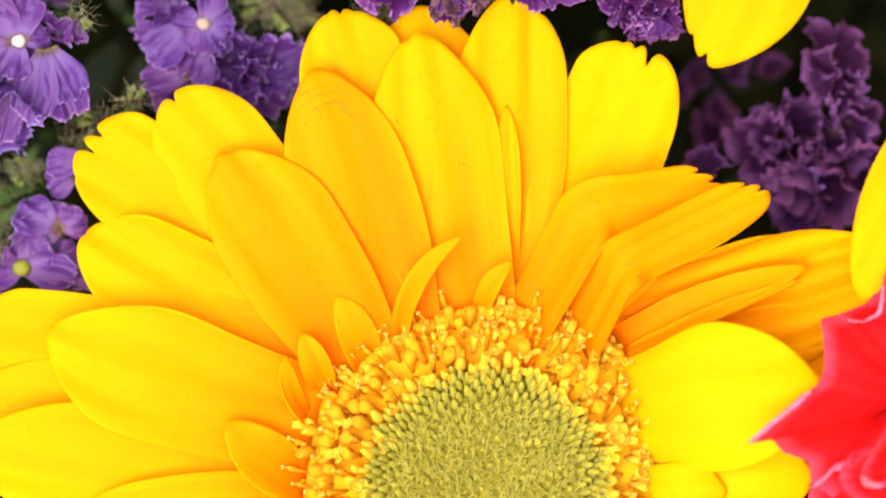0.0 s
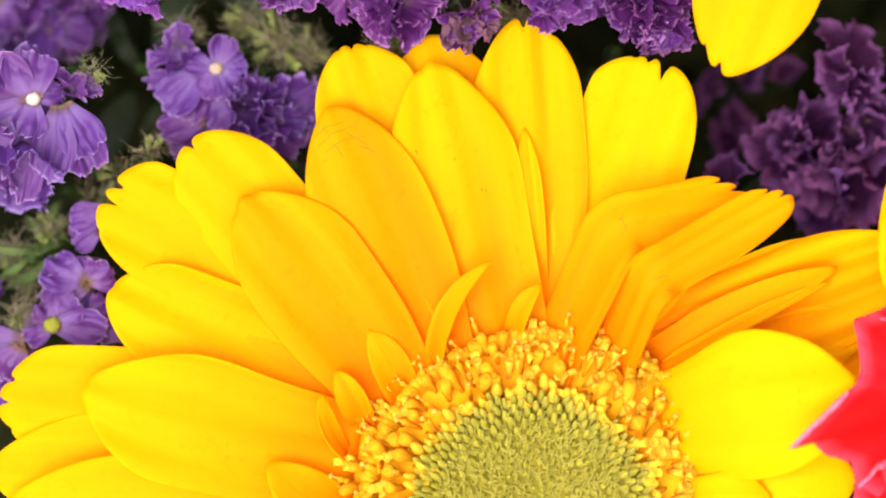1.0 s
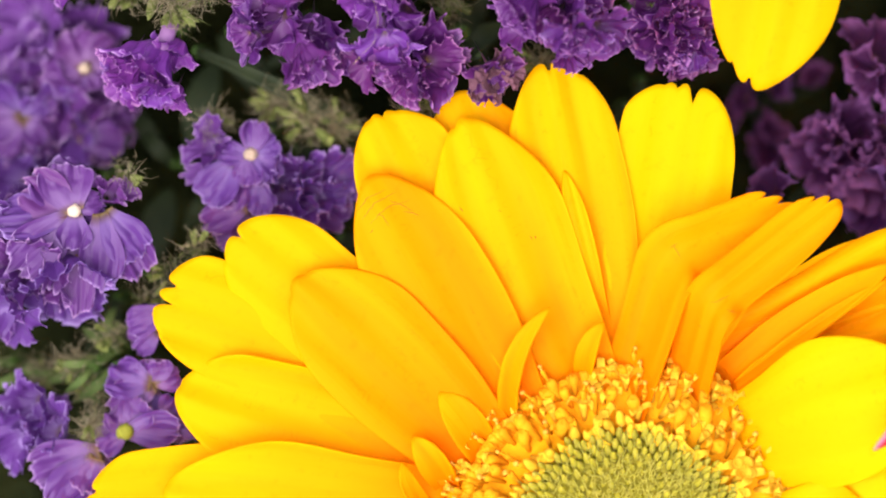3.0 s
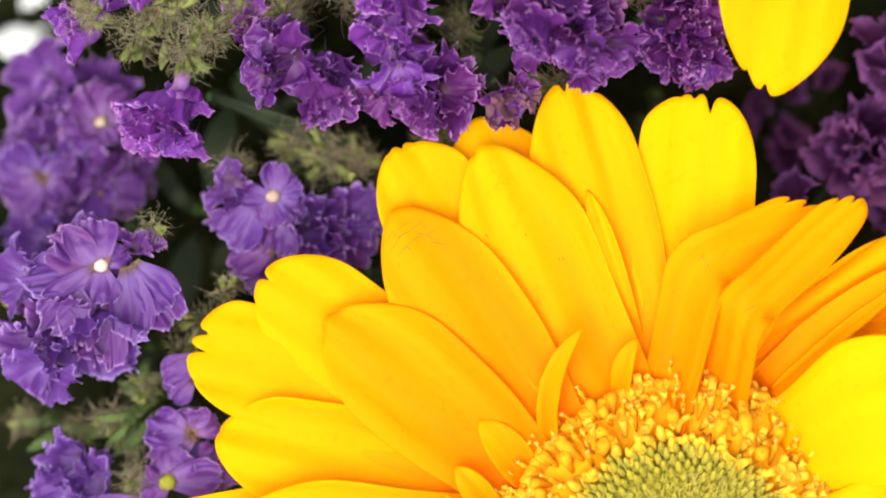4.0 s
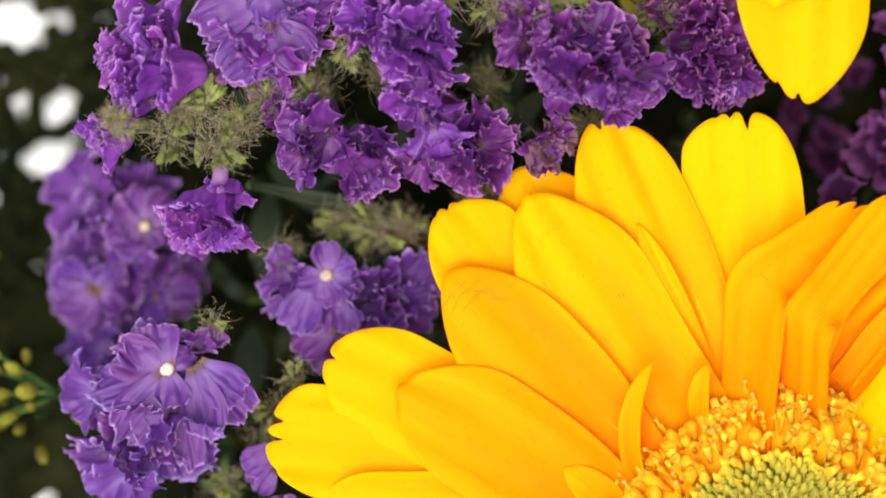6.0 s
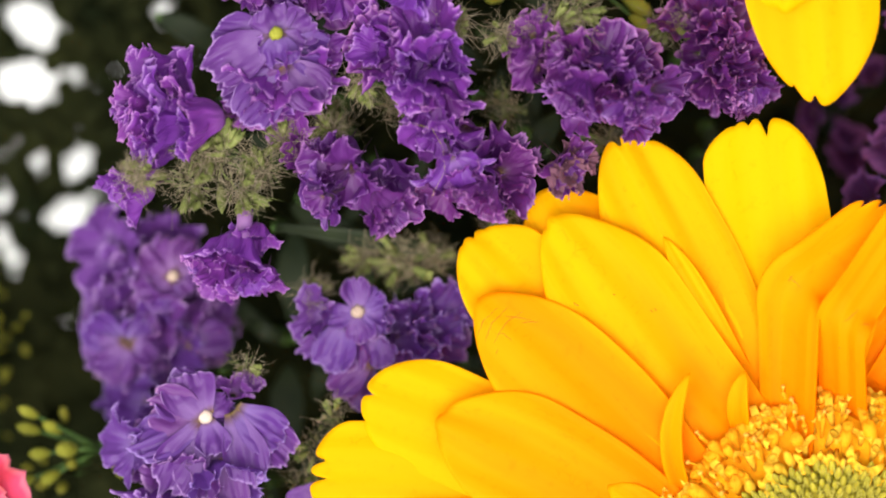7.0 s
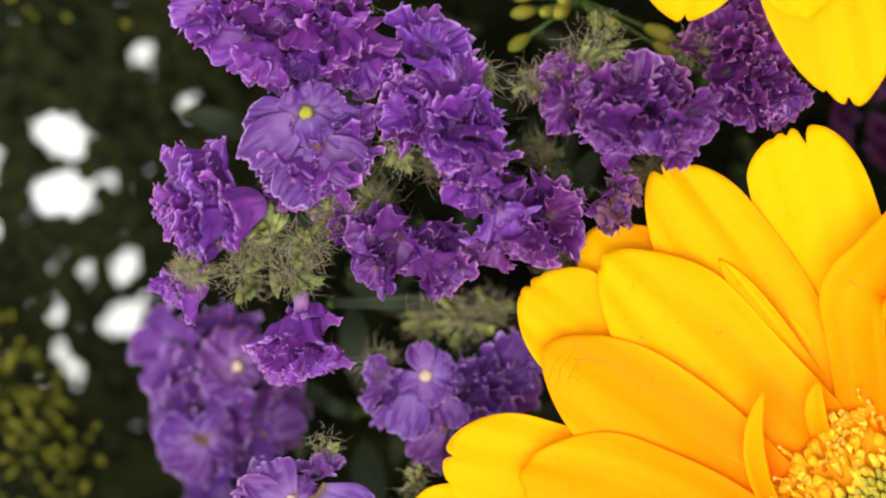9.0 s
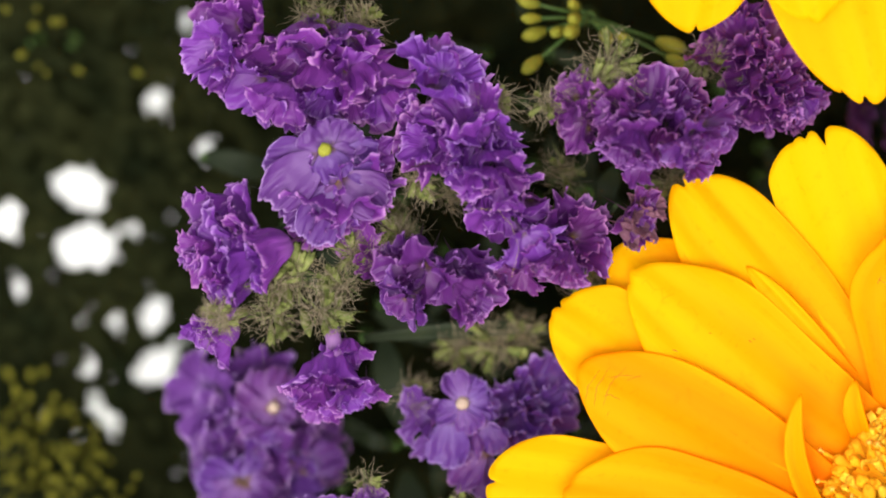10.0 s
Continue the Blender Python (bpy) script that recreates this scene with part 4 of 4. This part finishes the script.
sprig([(481, -746, 85, 128, 45), (419, -727, 60, 158, 50), (522, -603, 85, 208, 50), (436, -626, 75, 188, 55), (594, -533, 80, 248, 50),
       (602, -467, 70, 258, 55), (513, -532, 75, 218, 60), (443, -573, 60, 198, 65), (556, -612, 68, 215, 52), (620, -556, 60, 240, 56)],
      30, 11, [(615, -658, 46, -60), (668, -592, 40, -60)], dots=[])
sprig([(251, -475, 88, 128, 68), (182, -443, 76, 148, 70), (235, -396, 68, 168, 72), (205, -490, 60, 110, 64), (160, -400, 52, 160, 66), (478, -356, 70, 268, 45), (450, -381, 70, 238, 45),
       (389, -428, 62, 183, 50), (512, -379, 55, 288, 45), (396, -322, 75, 238, 60), (371, -370, 60, 198, 60)],
      40, 12, [(206, -302, 55, -35), (285, -320, 58, -45), (282, -250, 50, -15), (138, -362, 30, -20), (390, -290, 40, -70), (240, -345, 45, -45), (335, -260, 42, -50)], lobes=[(474, -458, 484, -514, 94, 6), (469, -460, 366, -515, 94, 2), (466, -454, 321, -460, 100, 8), (452, -405, 334, -349, 98, 0), (460, -407, 489, -308, 98, 8), (487, -448, 544, -453, 85, 4), (482, -435, 530, -373, 89, 2), (474, -458, 451, -403, 80, 12), (475, -456, 504, -411, 62, 8), (458, -405, 406, -405, 71, -2)], dots=[(471, -461, 20, 12, 1)])
sprig([(86, -341, 50, 173, 80)],
      10, 13, [(130, -355, 34, 0)], label="single violet statice bud pushing out of its calyx", dots=[])
sprig([(430, -225, 60, 128, 45), (444, -173, 75, 208, 45), (392, -166, 55, 178, 60), (508, -117, 60, 258, 55), (497, -73, 50, 278, 60)],
      60, 14, [(470, -260, 42, -80)], dots=[], shapes=WINES)
sprig([(729, -429, 65, 18, 40), (698, -363, 75, 78, 45), (605, -364, 70, 128, 50), (682, -270, 75, 248, 50), (665, -205, 75, 258, 60),
       (622, -216, 60, 208, 60), (627, -146, 70, 238, 65), (630, -89, 60, 258, 60)],
      70, 15, [(757, -324, 30, -60), (560, -317, 40, -80)], dots=[])
sprig([(725, -46, 80, 339, 45), (639, -69, 60, 188, 55), (635, -19, 50, 218, 65), (576, -57, 45, 208, 65), (810, -5, 50, 288, 50)],
      50, 16, [], dots=[], shapes=WINES, label="deep wine-violet statice sprig with papery frilled florets")
sprig([(857, -249, 50, 118, 50), (828, -208, 50, 148, 55), (883, -187, 50, 138, 50), (930, -173, 75, 58, 45), (996, -127, 75, 28, 45),
       (920, -101, 70, 228, 50), (856, -104, 60, 208, 70), (914, -54, 54, 228, 70), (972, -30, 60, 258, 60), (1017, -29, 60, 298, 55)],
      95, 17, [(946, -240, 55, -40), (827, -265, 38, -40), (895, -235, 48, -30)], dots=[], shapes=WINES)
sprig([(1166, -138, 75, 68, 35), (1114, -64, 75, 148, 45), (1160, -10, 70, 319, 45), (1100, -3, 65, 218, 50), (1157, 46, 55, 268, 55),
       (1219, -78, 60, 349, 40)],
      -30, 18, [(1087, -140, 42, -60)], dots=[], shapes=WINES)
sprig([(195, -139, 72, 223, 70), (150, -143, 56, 205, 74), (213, -90, 52, 250, 72), (240, -168, 42, 230, 60), (258, -150, 38, 240, 62)],
      0, 19, [], dots=[])
sprig([(12, -286, 75, 128, 40), (-17, -231, 60, 148, 50), (83, -224, 90, 208, 25), (2, -162, 90, 178, 35), (69, -116, 75, 228, 40),
       (115, -63, 60, 288, 45), (-52, -130, 80, 178, 45), (14, -84, 80, 208, 35)],
      -340, 20, [], fans=(0, 2, 3, 6), lobes=[(95, -179, 15, -200, 81, 30), (95, -180, 85, -256, 86, 34), (96, -179, 164, -216, 76, 28), (95, -176, 97, -130, 61, 24), (94, -177, 34, -135, 71, 26), (-38, -115, -90, -187, 81, 10), (-38, -115, -122, -122, 76, 14), (-36, -112, -104, -62, 81, 18), (-33, -114, 9, -143, 61, 12), (-31, -110, 5, -63, 71, 16), (58, -62, 141, -34, 76, 6), (57, -73, 115, -102, 61, 2)], shapes=LILACS, dots=[(95, -179, 36, 10, 2)])
sprig([(-85, 109, 85, 177, 40), (-77, 167, 80, 207, 45), (-152, 190, 80, 197, 55), (-24, 221, 90, 257, 55), (-130, 242, 70, 227, 60),
       (-130, 47, 60, 157, 50), (108, 49, 30, 37, 40), (133, 54, 22, 17, 50)],
      -60, 21, [(140, 24, -30, 4)], lobes=[(31, 72, 30, -22, 110, 6), (28, 72, -49, -5, 105, 0), (27, 74, -123, 56, 95, -6), (28, 76, -106, 157, 106, 2), (32, 76, 14, 147, 70, 4), (34, 72, 86, 60, 50, -4), (84, 84, 132, 185, 92, 8), (76, 86, 43, 226, 90, 6), (24, 150, -7, 260, 63, -10)], shapes=LILACS, dots=[(31, 71, 2, 12, 0)])
sprig([(-37, -109, 85, 157, 40), (-1, -40, 80, 177, 45), (64, -67, 80, 277, 40), (-107, -19, 65, 157, 50), (118, -66, 60, 307, 50)],
      -350, 22, [], shapes=LILACS, dots=[])
sprig([(281, -3, 45, 147, 40), (429, 97, 65, 7, 40), (489, 111, 65, 17, 40), (456, 162, 65, 307, 45), (397, 148, 50, 257, 45)],
      -150, 23, [(470, 0, 55, -60), (300, -30, 32, -30), (420, -40, 40, -70), (520, 20, 42, -80)], lobes=[(358, 37, 380, -22, 58, 6), (360, 38, 416, 27, 50, 4), (360, 41, 400, 100, 50, 6), (356, 42, 338, 97, 62, 2), (352, 40, 300, 20, 50, 0), (324, 40, 253, 110, 87, -6), (315, 54, 221, 49, 45, -20), (329, 129, 240, 147, 70, -14), (372, 91, 340, 150, 62, -16)], shapes=LILACS, dots=[(357, 38, 0, 12, 2)])
sprig([(-110, 435, 55, 149, 45), (-143, 392, 60, 179, 45), (-180, 443, 60, 189, 50), (-77, 407, 30, 109, 50)],
      -120, 24, [(-20, 448, 30, 0), (225, 185, -40, 20), (120, 255, -45, -60), (50, 300, -45, -70), (175, 215, -40, -20)], lobes=[(151, 276, 69, 294, 63, 0), (128, 315, 81, 344, 42, -10), (97, 400, 21, 365, 89, 8), (100, 400, 110, 357, 79, 4), (103, 401, 153, 388, 63, 0), (102, 406, 8, 426, 79, -4), (34, 475, 137, 492, 79, 10), (34, 473, 87, 427, 79, 6), (33, 477, -25, 490, 63, 2), (34, 474, 17, 433, 58, 4), (103, 459, 134, 433, 47, -6), (-17, 502, -152, 515, 105, 4), (-24, 511, -123, 594, 105, 8), (-24, 511, -65, 568, 89, 12), (-50, 570, -107, 624, 68, -8), (135, 454, 168, 513, 58, -20)], shapes=LILACS, dots=[(34, 474, 6, 15, 1)])
# Two sprigs in the shade-darkened purple.
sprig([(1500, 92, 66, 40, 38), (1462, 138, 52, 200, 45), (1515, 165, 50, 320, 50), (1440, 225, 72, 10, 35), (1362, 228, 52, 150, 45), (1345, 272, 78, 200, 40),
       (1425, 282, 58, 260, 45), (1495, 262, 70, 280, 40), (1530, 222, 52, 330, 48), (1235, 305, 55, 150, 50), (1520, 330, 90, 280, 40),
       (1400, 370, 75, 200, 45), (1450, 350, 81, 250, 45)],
      -200, 25, [], label="statice sprig with papery frilled florets, purple darkened for shade", shapes=SHADED_RUFFLES, dots=[])

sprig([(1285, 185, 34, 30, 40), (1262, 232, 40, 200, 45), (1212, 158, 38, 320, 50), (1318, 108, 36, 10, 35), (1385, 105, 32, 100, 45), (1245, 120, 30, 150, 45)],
      -480, 26, [], label="statice sprig deep among the flowers, purple darkened for shade", shapes=SHADED_RUFFLES, dots=[])

# pale tube of the hanging floret
tube_foot = P(255, -200)
tube_foot.z = 0
hanging = thing("statice_bud", tube_foot, "half-open statice bud with a pale lilac tube", "flower", "statice sprigs")
stem(hanging, tube_foot, P(272, -215, -40), 0.0008, 0.0007, 0.001)
neck = tube([P(280, -228, -20), P(270, -212, 4), P(260, -196, 8), P(249, -181, 0), P(238, -170, -14)], [10 * U, 13 * U, 12 * U, 14 * U, 17 * U], 16)
for v in neck.verts:
    v.co += Vector((1, -1, 0.5)) * 5 * U * noise.noise(v.co / (12 * U))
part("tube", neck, TUBE, hanging, "pale lilac flower tube")
calyx(hanging, 282, -225, 5, 34, 991, 20, 60)
for k, (bx, by, tx, ty, r) in enumerate([(296, -268, 276, -220, 15), (256, -276, 236, -236, 14), (222, -304, 198, -268, 14), (318, -300, 306, -254, 14), (178, -336, 152, -352, 13), (262, -330, 246, -300, 12)]):
    a, b = P(bx, by, -26), P(tx, ty, 14 - 5 * (k % 3))
    cup = tube([a, a.lerp(b, 0.3), a.lerp(b, 0.6), a.lerp(b, 0.9), b.lerp(a, -0.15)], [0.4 * r * U, 0.62 * r * U, 0.7 * r * U, 0.5 * r * U, 0.12 * r * U], 10)
    for v in cup.verts:
        v.co += Vector((1, 1, 0.6)) * 2.2 * U * noise.noise(v.co / (9 * U))
    part("calyx_tube", cup, SEPAL, hanging, "pale green downy calyx tube")

# a loose fibre caught on the statice
fibre = bmesh.new()
FIB = [(609, -201), (630, -180), (631, -142), (614, -104), (571, -75)]
add_strand(fibre, [P(x, y, 84 + 3 * k) for k, (x, y) in enumerate(FIB)], [0.35 * U] * 5)
fibre_thing = thing("fibre", P(631, -142, 92), "thin pale loose fibre lying on the statice", "fibre")
part("strand", fibre, EYE_HAIR, fibre_thing)

# ---- goldenrod ----
def goldenrod(buds, z, seed, root, label="goldenrod buds on thin stalks, colour darkened for shade", mat=None):
    rng = random.Random(seed)
    f0 = P(*root)
    f0.z = 0
    g = thing("goldenrod", f0, label, "flower", "goldenrod sprigs")
    head = P(*root, z - 60)
    stem(g, f0, head, 0.001, 0.0008, 0.002)
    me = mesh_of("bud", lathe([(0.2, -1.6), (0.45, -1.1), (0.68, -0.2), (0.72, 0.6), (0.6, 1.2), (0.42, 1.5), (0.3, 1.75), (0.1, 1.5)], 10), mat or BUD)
    for x, y, r in buds:
        at = P(x, y, z + rng.uniform(-30, 30))
        d = at - head
        axis = Vector((d.x, d.y, abs(d.z) + 0.004)).normalized()
        piece("bud", me, g, at, axis, r * U, rng.uniform(0, 6))
        part("stalk", tube([head, head + d * 0.5 + Vector((0, 0, 15 * U)), at - axis * r * U], [4 * U, 3 * U, 3 * U], 6), STEM if mat else LEAF, g)
    return g


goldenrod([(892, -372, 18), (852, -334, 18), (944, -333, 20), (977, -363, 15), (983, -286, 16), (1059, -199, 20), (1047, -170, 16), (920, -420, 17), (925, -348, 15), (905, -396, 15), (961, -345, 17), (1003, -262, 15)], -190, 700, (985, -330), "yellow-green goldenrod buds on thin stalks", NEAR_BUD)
rng = random.Random(77)
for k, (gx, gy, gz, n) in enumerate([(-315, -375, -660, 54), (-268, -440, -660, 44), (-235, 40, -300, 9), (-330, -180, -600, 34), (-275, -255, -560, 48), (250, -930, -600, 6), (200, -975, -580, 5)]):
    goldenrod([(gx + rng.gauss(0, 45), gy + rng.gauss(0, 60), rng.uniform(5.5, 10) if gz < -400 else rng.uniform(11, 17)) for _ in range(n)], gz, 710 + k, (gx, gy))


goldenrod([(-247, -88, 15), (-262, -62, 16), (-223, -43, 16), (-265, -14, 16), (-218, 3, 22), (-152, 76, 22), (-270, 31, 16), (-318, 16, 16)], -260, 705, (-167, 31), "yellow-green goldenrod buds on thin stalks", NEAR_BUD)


# ---- leaves ----
def blade(base, tip, width, z, seed, label="narrow dark green leaf", mat=None):
    f0 = P(*base)
    f0.z = 0
    g = thing("leaf", f0, label, "leaf", "green leaves")
    stem(g, f0, P(*base, z), 0.0008, 0.0006, 0.001)
    petal(g, base, tip, width, (z, z + 20, z - 10), 0.06, (0, 20), 0.0, 0.3, seed, mat or BLADE, "leaf_blade", taper=0.3, round_=0.9, nu=10, nv=18)
    return g


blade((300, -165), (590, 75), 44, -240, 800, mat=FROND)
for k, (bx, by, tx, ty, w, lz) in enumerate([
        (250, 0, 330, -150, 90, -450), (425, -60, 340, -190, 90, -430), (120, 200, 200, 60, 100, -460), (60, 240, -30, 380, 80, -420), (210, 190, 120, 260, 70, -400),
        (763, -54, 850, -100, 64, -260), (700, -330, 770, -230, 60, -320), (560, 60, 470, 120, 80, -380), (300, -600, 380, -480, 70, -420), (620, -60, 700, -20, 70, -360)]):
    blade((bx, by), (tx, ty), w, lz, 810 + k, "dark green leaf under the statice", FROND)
rng = random.Random(31)
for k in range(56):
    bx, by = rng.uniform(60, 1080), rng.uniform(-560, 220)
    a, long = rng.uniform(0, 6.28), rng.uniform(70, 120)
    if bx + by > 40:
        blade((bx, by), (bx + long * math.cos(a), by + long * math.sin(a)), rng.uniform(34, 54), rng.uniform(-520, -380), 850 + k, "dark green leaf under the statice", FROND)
dry = thing("dry_floret", P(825, 4, 20), "withered pinkish-brown statice floret", "flower")
for k, (x, y, r, a, tilt) in enumerate([(822, 6, 46, 330, 62), (850, -6, 34, 350, 55), (796, 14, 36, 300, 70)]):
    me = RUFFLES[(2 * k + 1) % 8].copy()
    me.materials[0] = DRY
    piece("dry_petal", me, dry, P(x, y, 14 + 4 * k), facing(a, tilt), r * U, k * 2.0)
DOWN = plain("downy_green", (0.06, 0.10, 0.03), (0.16, 0.22, 0.07), 400, 0.7, 0.25, spec=0.1)
for k, (bx, by, tx, ty, w, lz) in enumerate([
        (40, 331, -92, 361, 38, -230), (41, 358, -52, 405, 32, -210), (36, 325, -8, 275, 24, -300), (10, 340, -70, 330, 22, -190), (0, 352, -60, 385, 20, -180),
        (-20, 372, -5, 420, 22, -220), (-60, 350, -130, 330, 26, -260), (-120, 330, -200, 352, 30, -280), (-150, 310, -215, 290, 24, -300), (30, 300, 60, 250, 22, -280)]):
    tuft = blade((bx, by), (tx, ty), w, lz, 801 + k, "downy light green leaf beside the statice", DOWN)
    if k in (3, 5, 6, 8):
        calyx(tuft, (bx + tx) / 2, (by + ty) / 2, lz + 10, 34, 940 + k, 22, 150)


OLIVE = plain("olive_down", (0.045, 0.055, 0.02), (0.13, 0.14, 0.05), 300, 0.8, 0.1, spec=0.05)
for k, (x, y, z, lean) in enumerate([(858, -27, -120, 0.4), (691, -140, -90, 2.0), (578, -291, -110, 1.2), (484, -253, -80, 2.6), (640, -318, -100, 0.2), (712, 26, -170, 3.0),
                                     (1086, -74, -130, 1.0), (505, -307, -110, 2.2), (730, -190, -140, 0.8), (770, -95, -150, 2.9)]):
    root = P(x, y)
    root.z = 0
    shoot = thing("statice_shoot", root, "downy olive-green statice shoot between the florets", "stem", "statice shoots")
    stem(shoot, root, P(x, y, z - 60), 0.0012, 0.0010, 0.001)
    tip = (x + 90 * math.cos(lean), y + 90 * math.sin(lean))
    part("side_shoot", tube([P(x, y, z - 60), P((x + tip[0]) / 2, (y + tip[1]) / 2, z - 20), P(*tip, z)], [9 * U, 8 * U, 6 * U], 8), OLIVE, shoot)
    calyx(shoot, (x + tip[0]) / 2, (y + tip[1]) / 2, z, 46, 960 + k, 24, 170)


GAPS = [
    (81, -716, 65, 48, -61), (20, -630, 70, 50, -31), (-62, -766, 42, 40, -41), (293, -752, 40, 28, -41), (304, -623, 22, 30, -41),
    (200, -797, 16, 14, -41), (196, -694, 14, 16, -41), (138, -584, 22, 28, -41), (102, -601, 22, 35, -21), (-125, -655, 22, 40, -31),
    (25, -455, 42, 40, -71), (-29, -377, 50, 45, -1), (-45, -485, 30, 20, -11), (-110, -483, 28, 15, -81), (-135, -454, 32, 20, -41),
    (-162, -376, 24, 62, -16), (-254, -456, 14, 20, -41), (-223, -58, 42, 34, -31), (-306, 194, 40, 38, -20), (430, -826, 22, 28, -41),
]


def in_gap(x, y, margin):
    for gx, gy, a, b, turn in GAPS:
        c, s = math.cos(radians(turn)), math.sin(radians(turn))
        dx, dy = x - gx, y - gy
        u, v = (dx * c - dy * s) / (0.93 * a + margin), (dx * s + dy * c) / (0.93 * b + margin)
        if abs(u) ** 3 + abs(v) ** 3 < 1:
            return True
    return False


def foliage():
    """A dense mat of small shade-coloured leaves under the flowers, with a few gaps."""
    rng = random.Random(9)
    bm = bmesh.new()
    for layer in range(5):
        step = 24
        x = -620
        while x < 2000:
            y = -1200
            while y < 1000:
                jx, jy = x + rng.uniform(-18, 18), y + rng.uniform(-18, 18)
                far = not (-480 < x < 700 and -1100 < y < -150)
                long = rng.uniform(26, 46) if not far else rng.uniform(60, 100)
                y += step if not far else step * 1.7
                a = rng.uniform(0, 6.28)
                hit = False
                for s in (-0.4, 0.0, 0.4):
                    if in_gap(jx + s * long * math.cos(a), jy + s * long * math.sin(a), -9):
                        hit = True
                if hit:
                    continue
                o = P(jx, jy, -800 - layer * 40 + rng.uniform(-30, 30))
                d = Vector((math.cos(a), -math.sin(a), rng.uniform(-.3, .3))).normalized()
                sd = d.cross(Vector((rng.uniform(-.3, .3), rng.uniform(-.3, .3), 1))).normalized()
                up = sd.cross(d)
                wd = long * rng.uniform(0.3, 0.45)
                L, W = long * U, wd * U
                ps = [o - d * L * 0.5, o - d * L * 0.2 + sd * W, o - d * L * 0.2 - up * W * 0.3, o - d * L * 0.2 - sd * W,
                      o + d * L * 0.2 + sd * W * 0.9, o + d * L * 0.2 - up * W * 0.3, o + d * L * 0.2 - sd * W * 0.9, o + d * L * 0.5]
                v = [bm.verts.new(p) for p in ps]
                for f in ((0, 1, 2), (0, 2, 3), (1, 4, 5, 2), (2, 5, 6, 3), (4, 7, 5), (5, 7, 6)):
                    bm.faces.new([v[i] for i in f])
            x += step if -480 < x < 700 else step * 1.7
    return bm


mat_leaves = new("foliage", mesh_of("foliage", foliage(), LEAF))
tagged(mat_leaves, "dense small-leaved green foliage under the flowers, coloured for shade", "foliage", kind="stuff")
